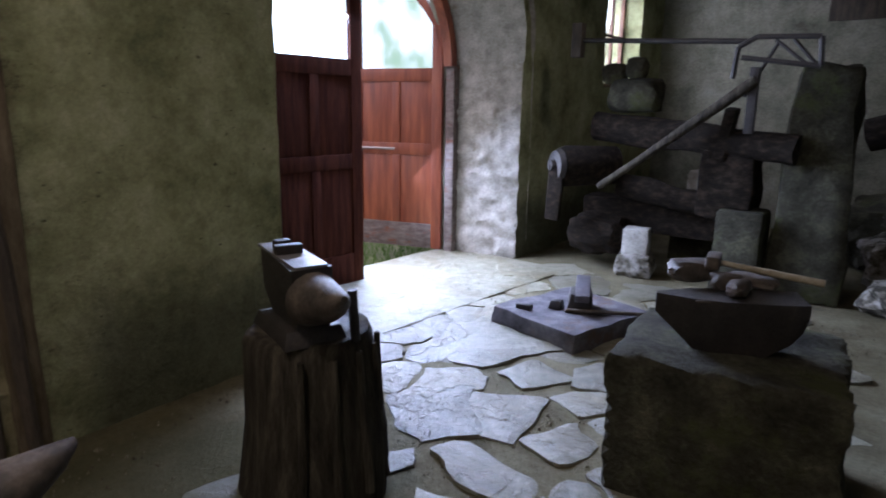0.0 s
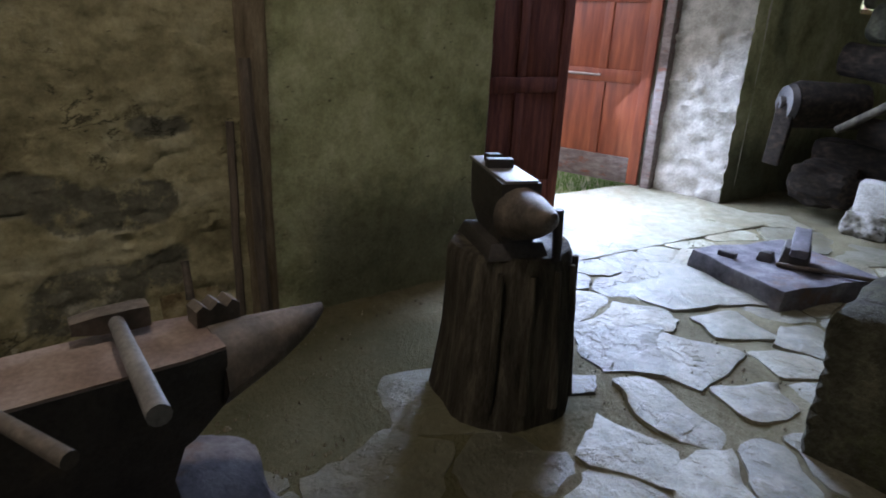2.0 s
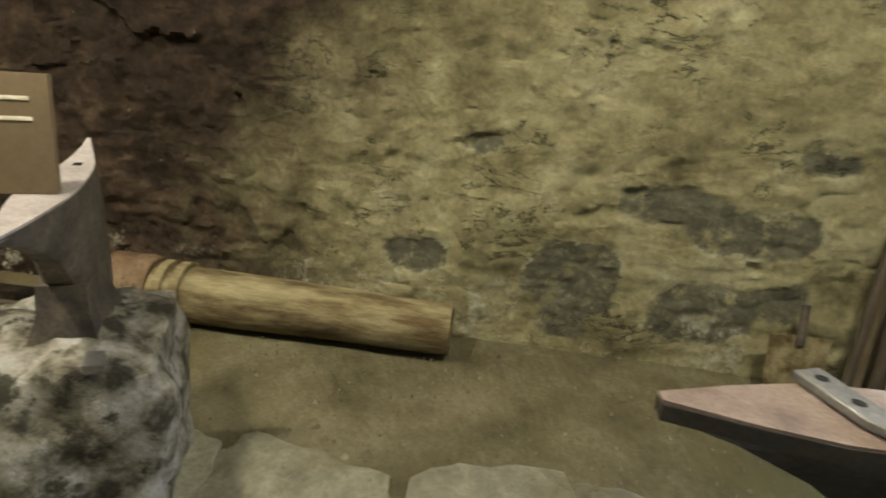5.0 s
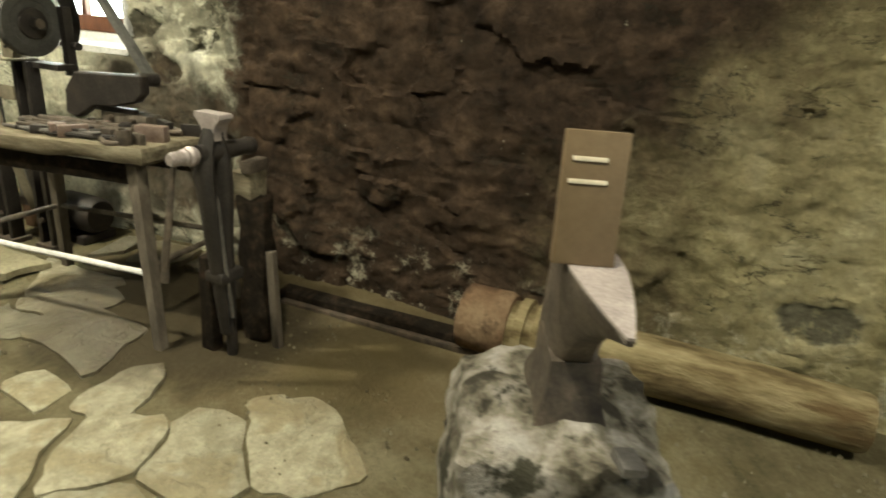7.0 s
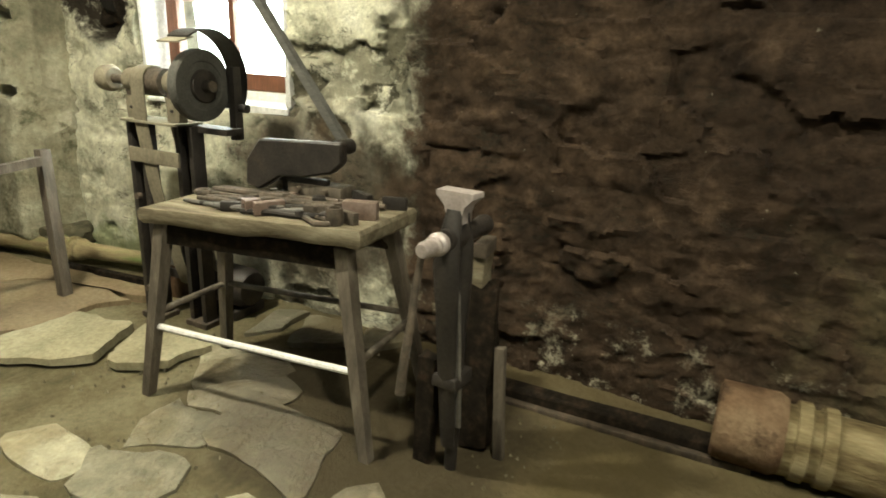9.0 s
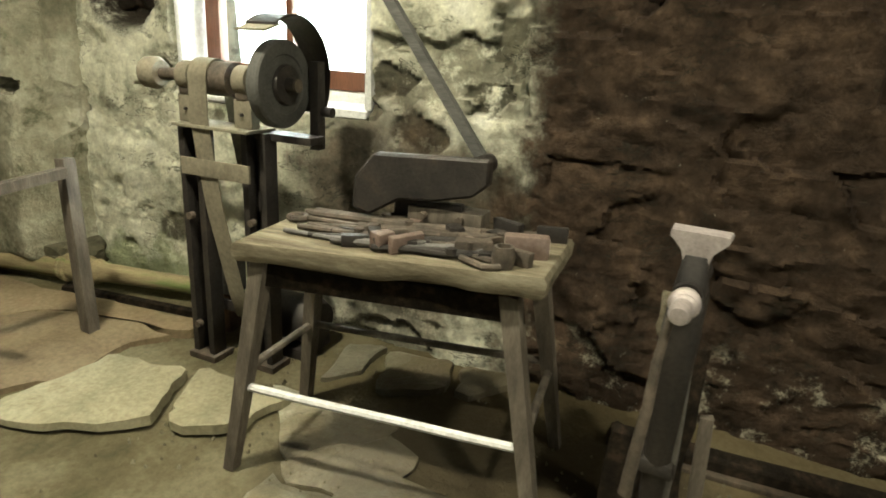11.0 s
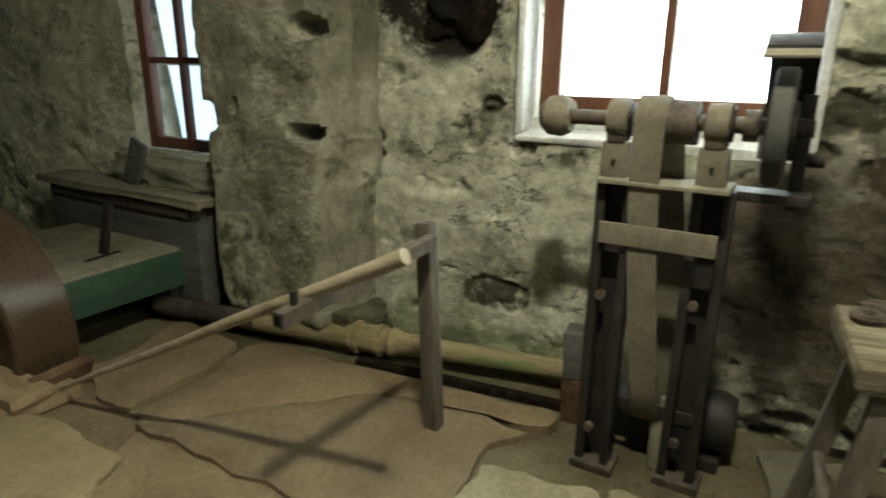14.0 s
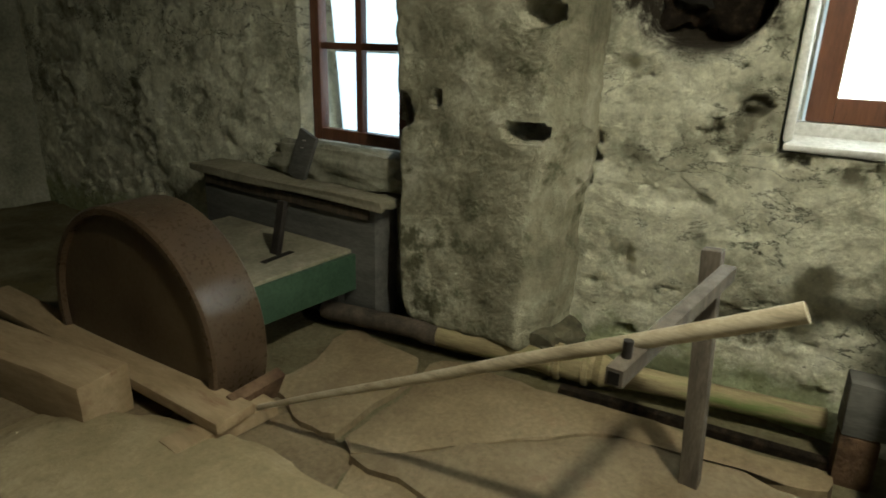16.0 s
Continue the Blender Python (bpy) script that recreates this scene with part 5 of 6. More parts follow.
# leg vise beside the bench
def leg_vise():
    ob = thing("leg_vise", (-2.03, -3.44, -0.015), -4, "tall dark leg vise with pale worn jaws", "vise")

    def leg_of(rows, seed):
        return loft([[(cx + x * math.cos(a) * (1 + 0.12 * noise.noise(Vector((a, z * 6, seed)))), y * math.sin(a), z) for a in np.linspace(0, 2 * math.pi, 13)[:-1]] for x, y, z, cx in rows])
    part("fixed_leg", leg_of(((0.022, 0.022, 0.0, -0.03), (0.025, 0.026, 0.3, -0.03), (0.026, 0.03, 0.55, -0.03), (0.034, 0.04, 0.75, -0.033), (0.036, 0.044, 0.86, -0.02), (0.026, 0.032, 0.93, -0.015), (0.02, 0.03, 0.985, -0.01)), 1), "iron", ob)
    part("moving_leg", leg_of(((0.018, 0.026, 0.12, 0.0), (0.024, 0.034, 0.4, 0.025), (0.028, 0.04, 0.65, 0.045), (0.034, 0.046, 0.8, 0.06), (0.026, 0.036, 0.9, 0.045), (0.014, 0.028, 0.975, 0.025)), 4), "iron", ob)
    part("jaw", loft([[(-0.03 + dx, -w, z), (0.032 + dx, -w * 0.95, z), (0.032 + dx, w * 0.95, z), (-0.03 + dx, w, z)] for w, z, dx in ((0.03, 0.93, 0.0), (0.03, 0.96, 0.0), (0.038, 0.985, 0.0), (0.056, 1.004, 0.0), (0.068, 1.014, 0.0), (0.069, 1.026, 0.0), (0.066, 1.031, 0.0))]), "pale_steel", ob, "pale worn jaws")
    part("screw_box", lathe([(0.0, -0.19), (0.03, -0.19), (0.036, -0.16), (0.03, -0.14), (0.034, -0.06), (0.04, 0.0), (0.034, 0.08), (0.0, 0.08)], 18, (0, 0, 0.885), (1, 0, 0), wobble=0.08), "iron", ob)
    part("screw_head", lathe([(0.025, 0.0), (0.034, 0.008), (0.037, 0.03), (0.029, 0.04), (0.031, 0.055), (0.025, 0.06), (0.026, 0.1), (0.02, 0.115), (0.0, 0.118)], 18, (0.09, 0, 0.885), (1, 0, 0)), "pale_steel", ob, "pale screw head")
    part("handle", rod((0.17, -0.02, 0.87), (0.24, -0.04, 0.42), 0.010, 0.016, wobble=0.01, rings=4), "rust", ob)
    part("spring", sweep([(-0.01, 0.03, 0.2), (0.02, 0.035, 0.45), (0.03, 0.03, 0.7), (0.04, 0.02, 0.76)], 0.014, 8, 0.5), "steel", ob)
    part("collar", box(0.12, 0.09, 0.05, (-0.01, 0, 0.36), bevel=0.012, wobble=0.008), "iron", ob)
    p = thing("vise_post", (-2.23, -3.43, 0.0), 8, "dark squared timber post behind the vise", "post")
    part("post", box(0.10, 0.12, 0.66, wobble=0.022, cuts=4, bevel=0.012), "dark_beam", p)
    part("cap", box(0.12, 0.09, 0.12, (-0.01, -0.03, 0.64), wobble=0.012, cuts=2), "bench_wood", p)
    part("strap", box(0.13, 0.05, 0.05, (0.0, 0.0, 0.76), bevel=0.008), "rust", p)
    q = thing("short_stake", (-2.20, -3.31, -0.02), 0, "short pale wooden stake beside the vise", "stake")
    part("stake", box(0.035, 0.04, 0.46, (0, 0, 0), rx=3, wobble=0.006, cuts=2), "leg_wood", q)
    q = thing("wooden_prop", (-2.06, -3.55, -0.02), 0, "dark squared wooden prop beside the vise", "prop")
    part("prop", box(0.06, 0.07, 0.44, (0, 0, 0), rx=-2, wobble=0.01, cuts=2), "dark_beam", q)


leg_vise()


# ---- things: the bench ----
BENCH = ((-1.86, -4.73), (-2.0, -3.79), (-2.41, -3.81), (-2.26, -4.77))
RISE = 0.03


def bench():
    ob = thing("work_bench", (-2.16, -4.3, 0), 0, "worn wooden work bench with splayed legs and a pale rail", "bench")
    o = Vector((-2.16, -4.3, 0))

    def edge(k, n=14):
        (ax, ay), (bx, by) = BENCH[k], BENCH[(k + 1) % 4]
        return [(ax + (bx - ax) * i / n, ay + (by - ay) * i / n) for i in range(n)]
    ring = [p for k in range(4) for p in edge(k)]
    rings = []
    for z, g in ((0.735, 0.97), (0.75, 1.0), (0.785, 1.005), (0.80, 0.985)):
        rings.append([((x + 2.16) * g, (y + 4.3) * g, z + RISE * (y + 4.7) + (noise.noise(Vector((x * 5, y * 5, 3))) * 0.03 if z < 0.76 else noise.noise(Vector((x * 2, y * 2, 9))) * 0.004)) for x, y in ring])
    part("top", loft(rings), "bench_wood", ob, "thick worn plank top with wavy front edge")
    feet = ((-1.84, -4.76), (-1.94, -3.72), (-2.50, -3.80), (-2.30, -4.79))
    tops = ((-1.92, -4.66), (-2.06, -3.90), (-2.36, -3.90), (-2.24, -4.68))
    for (fx_, fy_), (tx_, ty_) in zip(feet, tops):
        a, b = Vector((fx_, fy_, -0.01)) - o, Vector((tx_, ty_, 0.74)) - o
        d = 0.024
        part("leg", loft([[tuple(a.lerp(b, t) + Vector((sx * d * (0.85 + 0.3 * t), sy * d * (0.85 + 0.3 * t), 0))) for sx, sy in ((-1, -1), (1, -1), (1, 1), (-1, 1))] for t in (0, 0.35, 0.7, 1)]), "leg_wood", ob)

    def at(k, z):
        a, b = Vector((*feet[k], 0)), Vector((*tops[k], 0.74))
        return a.lerp(b, z / 0.74) - o
    for i, j, z, m in ((0, 1, 0.30, "white"), (1, 2, 0.33, "leg_wood"), (2, 3, 0.36, "leg_wood"), (3, 0, 0.36, "leg_wood")):
        part("rail", rod(at(i, z), at(j, z), 0.014, 0.014, 8, wobble=0.004, seed=i, rings=5), m, ob)
    # aprons in black timber, which puts in the shade under the top
    for k in (0, 2):
        (ax, ay), (bx, by) = tops[k], tops[(k + 1) % 4]
        part("apron", box(math.hypot(bx - ax, by - ay), 0.03, 0.08, ((ax + bx) / 2 + 2.16, (ay + by) / 2 + 4.3, 0.655), rz=math.degrees(math.atan2(by - ay, bx - ax))), "dark_beam", ob)
    return ob


bench()


def on_bench(u, v, z=0.803):
    """A place on the bench top: u along it, v across it, both 0 to 1."""
    (ax, ay), (bx, by), (cx, cy), (dx, dy) = BENCH
    x = (ax * (1 - u) + bx * u) * (1 - v) + (dx * (1 - u) + cx * u) * v
    y = (ay * (1 - u) + by * u) * (1 - v) + (dy * (1 - u) + cy * u) * v
    return Vector((x, y, z + RISE * (y + 4.7)))


def bench_tools():
    rng = random.Random(3)
    # long tongs and bars
    for k, (u0, v0, u1, v1, r, m) in enumerate(((0.05, 0.9, 0.55, 0.95, 0.012, "rust"), (0.3, 0.66, 0.8, 0.62, 0.012, "rust"), (0.12, 0.48, 0.5, 0.42, 0.010, "rust"), (0.35, 0.35, 0.8, 0.42, 0.009, "rust"), (0.08, 0.85, 0.72, 0.72, 0.014, "rust"), (0.1, 0.72, 0.6, 0.6, 0.011, "rust"), (0.25, 0.45, 0.72, 0.5, 0.010, "iron"), (0.2, 0.3, 0.6, 0.4, 0.009, "iron"),
                                                (0.3, 0.22, 0.78, 0.3, 0.013, "steel"), (0.14, 0.55, 0.5, 0.68, 0.010, "rust"), (0.45, 0.15, 0.86, 0.22, 0.011, "iron"), (0.55, 0.8, 0.9, 0.85, 0.012, "rust"),
                                                (0.6, 0.6, 0.92, 0.75, 0.012, "rust"), (0.1, 0.35, 0.45, 0.22, 0.008, "steel"))):
        a, b = on_bench(u0, v0), on_bench(u1, v1)
        ob = thing("tongs", (a.x, a.y, a.z + r), label="rusty iron tongs or bar lying on the bench", category="tool", group="tools on the bench")
        d = b - a
        mid = d * 0.5 + Vector((-d.y, d.x, 0)).normalized() * rng.uniform(-0.02, 0.02)
        part("rein", sweep([(0, 0, 0), tuple(mid), (d.x, d.y, d.z + 0.004)], r, 8), m, ob)
        if k % 2 == 0:
            n = Vector((-d.y, d.x, 0)).normalized() * 0.03
            part("rein", sweep([tuple(d * 0.05 + n), tuple(d * 0.55 - n * 0.2), tuple(d * 0.95 + n * 0.7 + Vector((0, 0, 0.004)))], r * 0.9, 8), m, ob)
            part("rivet", lathe([(0.0, 0.02), (0.016, 0.018), (0.018, 0.0)], 10, tuple(d * 0.6)), m, ob)
    for k, (u, v, r) in enumerate(((0.84, 0.55, 0.05), (0.7, 0.35, 0.035), (0.06, 0.72, 0.028))):
        p = on_bench(u, v, 0.802)
        ob = thing("iron_ring", tuple(p), label="rusty iron ring lying on the bench", category="ring", group="rings on the bench")
        part("ring", sweep([(r * math.cos(a), r * math.sin(a), 0.012) for a in np.linspace(0, 2 * math.pi, 18)], 0.012, 8), "rust", ob)
    for k in range(22):
        u, v = rng.uniform(0.38, 0.96), rng.uniform(0.2, 0.92)
        p = on_bench(u, v, 0.8)
        ob = thing("iron_piece", tuple(p), rng.uniform(0, 180), "small rusty forged piece on the bench", "iron piece", "pieces on the bench")
        part("body", box(rng.uniform(0.04, 0.12), rng.uniform(0.02, 0.05), rng.uniform(0.02, 0.06), bevel=0.006, wobble=0.006, seed=k), rng.choice(("rust", "rust", "iron", "face")), ob)
    p = on_bench(0.8, 0.12, 0.802)
    ob = thing("shackle", tuple(p), 70, "looped iron shackle at the bench edge", "shackle")
    part("loop", sweep([(-0.06, -0.02, 0.01), (0.03, -0.03, 0.01), (0.06, 0.0, 0.01), (0.03, 0.03, 0.01), (-0.06, 0.02, 0.01)], 0.011, 8), "rust", ob)
    p = on_bench(0.86, 0.14, 0.802)
    ob = thing("iron_cup", tuple(p), label="small round iron cup on the bench", category="cup")
    part("body", lathe([(0.03, 0.0), (0.034, 0.03), (0.028, 0.06), (0.02, 0.06), (0.018, 0.02), (0.0, 0.02)], 16), "rust", ob)
    p = on_bench(0.9, 0.4, 0.8)
    ob = thing("forged_head", tuple(p), 20, "loose iron hammer head on the bench", "iron piece")
    part("body", box(0.05, 0.13, 0.07, bevel=0.01), "face", ob)


bench_tools()


def back_vise():
    """The dark cast machine head on a wall bracket behind the bench."""
    ob = thing("cast_block", (-2.33, -4.29, 0), 3, "dark cast iron shear bolted to the back of the bench", "machine")
    part("head", prism([(-0.26, -0.06), (-0.19, -0.075), (-0.08, -0.01), (0.04, 0.0), (0.17, 0.03), (0.22, 0.075), (0.22, 0.155), (-0.18, 0.135), (-0.25, 0.05)], 0.05, pose(0.025, 0, 0.915, 90, 0, 90), 0.008), "iron", ob)
    part("blade", box(0.03, 0.30, 0.025, (0.03, -0.02, 0.885), ry=6), "iron", ob)
    part("bed", box(0.10, 0.26, 0.055, (0.0, 0.07, 0.83)), "leg_wood", ob, "brown wooden bed")
    part("base", box(0.09, 0.34, 0.03, (-0.01, 0.02, 0.80), wobble=0.004, cuts=1), "dark_beam", ob)
    part("bracket", box(0.03, 0.08, 0.12, (-0.03, -0.1, 0.82), bevel=0.004), "iron", ob)
    for y in (0.0, 0.13):
        part("bolt", rod((0.045, y, 0.862), (0.075, y, 0.862), 0.012), "rust", ob)
    low, high = Vector((-2.37, -4.12, 1.04)), Vector((-2.32, -4.66, 1.80))
    part("lever", loft([[tuple(low.lerp(high, t) - Vector((-2.33, -4.29, 0)) + Vector((sx * 0.018, sy * 0.02, 0))) for sx, sy in ((-1, -1), (1, -1), (1, 1), (-1, 1))] for t in (0, 0.5, 1)]), "chest", ob, "long grey wooden lever")
    part("pivot", rod((-0.05, 0.18, 1.04), (0.05, 0.17, 1.045), 0.032, 0.028, 14), "iron", ob)


back_vise()


# ---- things: the belt grinder ----
def grinder():
    ob = thing("belt_grinder", (-2.40, -5.25, 0), 0, "tall dark iron belt grinder with a guarded stone wheel", "grinder")
    # local y runs from the pulley end to the wheel
    for y, x in ((-0.135, 0.0), (0.145, -0.05)):
        for dy in (-0.05, 0.04):
            part("upright", box(0.075, 0.03, 1.03, (x, y + dy, 0.0), bevel=0.004), "iron", ob)
        part("web", box(0.02, 0.09, 1.0, (x - 0.03, y - 0.005, 0.02), bevel=0.002), "iron", ob)
        part("foot", box(0.12, 0.15, 0.03, (x, y, -0.01), bevel=0.004), "rust", ob)
        for z in (0.16, 0.66):
            part("bolt", rod((x + 0.03, y - 0.02, z), (x + 0.055, y - 0.02, z), 0.016, n=8), "rust", ob)
    part("top_plate", box(0.17, 0.38, 0.012, (-0.01, 0.0, 1.035), bevel=0.002), "dusty", ob, "dusty top plate")
    part("strap", box(0.012, 0.35, 0.07, (0.05, 0.0, 0.84), bevel=0.002), "belt", ob, "pale flat strap")
    part("strap", box(0.012, 0.33, 0.05, (-0.07, 0.0, 0.2), bevel=0.002), "iron", ob)
    for y in (-0.155, 0.13):
        bearing = part("bearing", box(0.05, 0.085, 0.11, (0.0, y, 1.047), bevel=0.006), "belt", ob, "dusty bearing plate")
        part("saddle", box(0.08, 0.06, 0.04, (-0.01, y, 1.155), bevel=0.008), "rust", bearing)
        part("bearing_cap", lathe([(0.0, -0.036), (0.044, -0.036), (0.058, -0.03), (0.06, 0.03), (0.044, 0.036), (0.0, 0.036)], 20, (-0.01, y, 1.225), (0, 1, 0)), "belt", bearing)
        part("dark_ring", lathe([(0.028, 0.0), (0.05, 0.001), (0.052, 0.006), (0.028, 0.008)], 20, (-0.01, y + 0.034, 1.225), (0, 1, 0)), "iron", bearing)
        part("bolt", rod((0.025, y, 1.10), (0.034, y, 1.10), 0.007, n=8), "iron", bearing)
    part("axle", rod((-0.01, -0.36, 1.225), (-0.01, 0.37, 1.225), 0.024, n=16), "rust", ob)
    part("end_pulley", lathe([(0.0, -0.05), (0.04, -0.05), (0.062, -0.025), (0.066, 0.02), (0.05, 0.05), (0.0, 0.05)], 22, (-0.01, -0.36, 1.225), (0, 1, 0)), "belt", ob)
    part("drive_pulley", lathe([(0.0, -0.085), (0.064, -0.085), (0.067, 0.0), (0.064, 0.085), (0.0, 0.085)], 26, (-0.01, -0.01, 1.225), (0, 1, 0)), "rust", ob)
    part("collar", lathe([(0.0, -0.02), (0.045, -0.02), (0.045, 0.02), (0.0, 0.02)], 18, (-0.01, 0.215, 1.225), (0, 1, 0)), "rust", ob)
    # belt down to the motor
    run = [(-0.01 + 0.071 * math.cos(w), -0.05, 1.225 + 0.071 * math.sin(w)) for w in np.radians(np.linspace(170, 0, 12))]
    run += [(0.062, -0.05, 1.05), (0.03, -0.03, 0.7), (-0.04, 0.0, 0.3), (-0.07, 0.01, 0.18)]
    part("belt", loft([[(x + dx, y - 0.045, z + dx) for dx in (0.0, 0.005)] + [(x + dx, y + 0.045, z + dx) for dx in (0.005, 0.0)] for x, y, z in run]), "belt", ob, "broad leather belt")
    part("belt", loft([[(x + dx, y - 0.045, z) for dx in (0.0, 0.004)] + [(x + dx, y + 0.045, z) for dx in (0.004, 0.0)] for x, y, z in ((-0.085, -0.02, 1.23), (-0.1, 0.0, 1.0), (-0.15, 0.04, 0.6), (-0.2, 0.07, 0.18))]), "belt", ob, "broad leather belt")
    stone_wheel = part("wheel", lathe([(0.0, -0.03), (0.154, -0.027), (0.161, -0.02), (0.161, 0.02), (0.154, 0.027), (0.11, 0.027), (0.105, 0.022), (0.0, 0.022)], 40, (-0.01, 0.285, 1.225), (0, 1, 0)), "grit", ob, "dark round grinding stone")
    part("flange", lathe([(0.0, 0.0), (0.075, 0.0), (0.07, 0.014), (0.03, 0.018), (0.025, 0.05), (0.0, 0.05)], 24, (-0.01, 0.31, 1.225), (0, 1, 0)), "iron", stone_wheel)
    # guard hood: an open band round the back of the wheel, with a lip over the front
    arcs = [(-0.02 + 0.215 * math.cos(a), 1.24 + 0.225 * math.sin(a)) for a in np.radians(np.linspace(58, 215, 24))]
    rows = [[(x, 0.225, z), (x, 0.355, z), (x, 0.355, z + 0.008), (x, 0.225, z + 0.008)] for x, z in arcs]
    guard = part("guard", loft(rows), "iron", ob, "black curved sheet guard")
    # the dust colour also stands for the light on top of the lip
    part("lip", box(0.09, 0.13, 0.008, (0.108, 0.29, 1.419), ry=16, bevel=0.002), "dusty", guard, "dusty flat lip of the guard, coloured paler for its lit top")
    part("guard_arm", box(0.05, 0.04, 0.34, (-0.16, 0.345, 0.97), bevel=0.004), "iron", ob)
    part("rest_bar", box(0.10, 0.28, 0.03, (-0.10, 0.25, 1.0), bevel=0.004), "iron", ob)
    part("knob", rod((-0.17, 0.36, 1.12), (-0.17, 0.41, 1.12), 0.02), "iron", ob)
    m = thing("motor", (-2.66, -5.12, 0), 0, "dark electric motor behind the grinder", "motor")
    part("body", lathe([(0.0, -0.16), (0.09, -0.16), (0.11, -0.12), (0.11, 0.12), (0.09, 0.16), (0.0, 0.16)], 24, (0, 0, 0.15), (0, 1, 0)), "iron", m)
    part("base", box(0.22, 0.26, 0.05, (0, 0, -0.01)), "iron", m)
    part("pulley", lathe([(0.0, -0.06), (0.06, -0.06), (0.06, 0.06), (0.0, 0.06)], 20, (0.05, -0.2, 0.17), (0, 1, 0)), "steel", m)
    t = thing("tall_bottle", (-2.50, -5.18, 0), 0, "pale tall bottle standing under the grinder", "bottle")
    part("body", lathe([(0.0, 0.0), (0.04, 0.0), (0.042, 0.16), (0.018, 0.22), (0.016, 0.27), (0.0, 0.27)], 18), "dusty", t)


grinder()

# dark beam end deep in its pocket; a black core adds the recess's shade
ob = thing("beam_socket", (-3.2, -6.32, 1.45), 0, "dark beam end sunk in the wall", "beam")
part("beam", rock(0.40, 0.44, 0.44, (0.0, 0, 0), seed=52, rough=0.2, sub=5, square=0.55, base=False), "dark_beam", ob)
part("pocket_core", rock(0.12, 0.26, 0.22, (0.15, -0.03, 0.1), seed=54, rough=0.3, sub=4, square=0.5, base=False), "hole", ob, "black core deep in the wall pocket")
# standing slab against the wall
def buttress():
    """A rough upright slab: broken edges, holes and a worn face."""
    ys, zs = np.linspace(-7.53, -6.69, 60), np.linspace(0.12, 3.4, 220)
    Y, Z = np.meshgrid(ys, zs, indexing="ij")
    t = (Y - ys[0]) / (ys[-1] - ys[0])
    right, left = fbm(Z * 2.2, Z * 0 + 4.0, 17, 5) * 0.13, fbm(Z * 1.7, Z * 0 + 9.0, 18, 5) * 0.2
    Yw = Y + right * t + left * (1 - t)
    edge = np.minimum(t, 1 - t)
    X = -2.50 + fbm(Y * 2.2, Z * 1.6, 19) * 0.11 + fbm(Y * 9, Z * 9, 23) * 0.03 - 0.17 * (1 - step01(edge, 0.0, 0.13)) - 0.12 * (1 - step01(Z, 0.06, 0.16))
    for hy, hz, ry, rz_, dp in ((-6.83, 1.08, 0.085, 0.045, 0.2), (-6.8, 1.52, 0.07, 0.05, 0.14), (-7.26, 1.18, 0.03, 0.04, 0.08), (-7.45, 1.12, 0.07, 0.08, 0.14), (-6.66, 0.95, 0.07, 0.16, 0.16), (-6.62, 0.7, 0.06, 0.08, 0.12)):
        r = ((Yw - hy) / ry) ** 2 + ((Z - hz) / rz_) ** 2 + fbm(Y * 14, Z * 14, 29) * 1.2
        X = X - dp * (1 - step01(r, 0.5, 1.2))
    n0_, n1_ = Y.shape
    verts = np.concatenate([np.stack([X, Yw, Z], -1).reshape(-1, 3), np.stack([X * 0 - 3.0, Yw, Z], -1).reshape(-1, 3)])
    g = np.arange(n0_ * n1_).reshape(n0_, n1_)
    o = n0_ * n1_
    quads_ = np.stack([g[:-1, :-1], g[1:, :-1], g[1:, 1:], g[:-1, 1:]], -1).reshape(-1, 4).tolist()
    for a, b in ((g[0], 0), (g[-1], 1), (g[:, 0], 2), (g[:, -1], 3)):
        quads_ += [[int(p), int(q), int(q) + o, int(p) + o] for p, q in zip(a[:-1], a[1:])]
    me = bpy.data.meshes.new("wall_buttress")
    me.from_pydata(verts.tolist(), [], quads_)
    me.materials.append(M["pillar"])
    me.polygons.foreach_set("use_smooth", [True] * len(me.polygons))
    me.set_sharp_from_angle(angle=radians(50))
    return new("wall_buttress", me)


ob = buttress()
tagged(ob, "great upright stone slab built against the wall", "pillar", kind="structure")
ob = thing("buttress_foot", (-2.74, -7.15, -0.03), 0, "dark rubble under the standing slab", "rubble")
part("body", rock(0.35, 0.85, 0.25, (0, 0.1, 0), seed=34, rough=0.15, square=0.7), "dark_stone", ob)

# wooden water pipe along the wall
ob = thing("wooden_pipe", (-2.615, -6.72, 0.0), 11.6, "pale turned wooden pipe lying along the wall", "pipe")
part("barrel", lathe([(0.0, -0.52), (0.055, -0.52), (0.066, -0.48), (0.07, -0.2), (0.076, 0.02), (0.088, 0.05), (0.07, 0.075), (0.08, 0.11), (0.084, 0.2), (0.07, 0.235), (0.086, 0.265), (0.064, 0.31), (0.058, 0.6), (0.055, 1.1), (0.0, 1.1)], 28, (0, 0, 0.11), (0, 1, 0), wobble=0.04), "pipe", ob)
part("iron_end", lathe([(0.0, -1.15), (0.05, -1.15), (0.058, -1.12), (0.056, -0.62), (0.07, -0.58), (0.072, -0.5), (0.0, -0.5)], 22, (0, 0, 0.11), (0, 1, 0), wobble=0.06), "rust", ob, "dark rusty pipe end")
for h in (0.08, 0.2):
    part("band", lathe([(0.088, h - 0.015), (0.097, h - 0.01), (0.097, h + 0.01), (0.088, h + 0.015)], 24, (0, 0, 0.11), (0, 1, 0)), "pipe", ob)
ob.matrix_basis = ob.matrix_basis @ Matrix.Diagonal((0.84, 1, 0.84, 1))
# black board put where the gap before the pipe lies in shade
ob = thing("pipe_gap_board", (-2.62, -6.1, -0.02), 7, "narrow board, black for the shaded gap before the wooden pipe", "board")
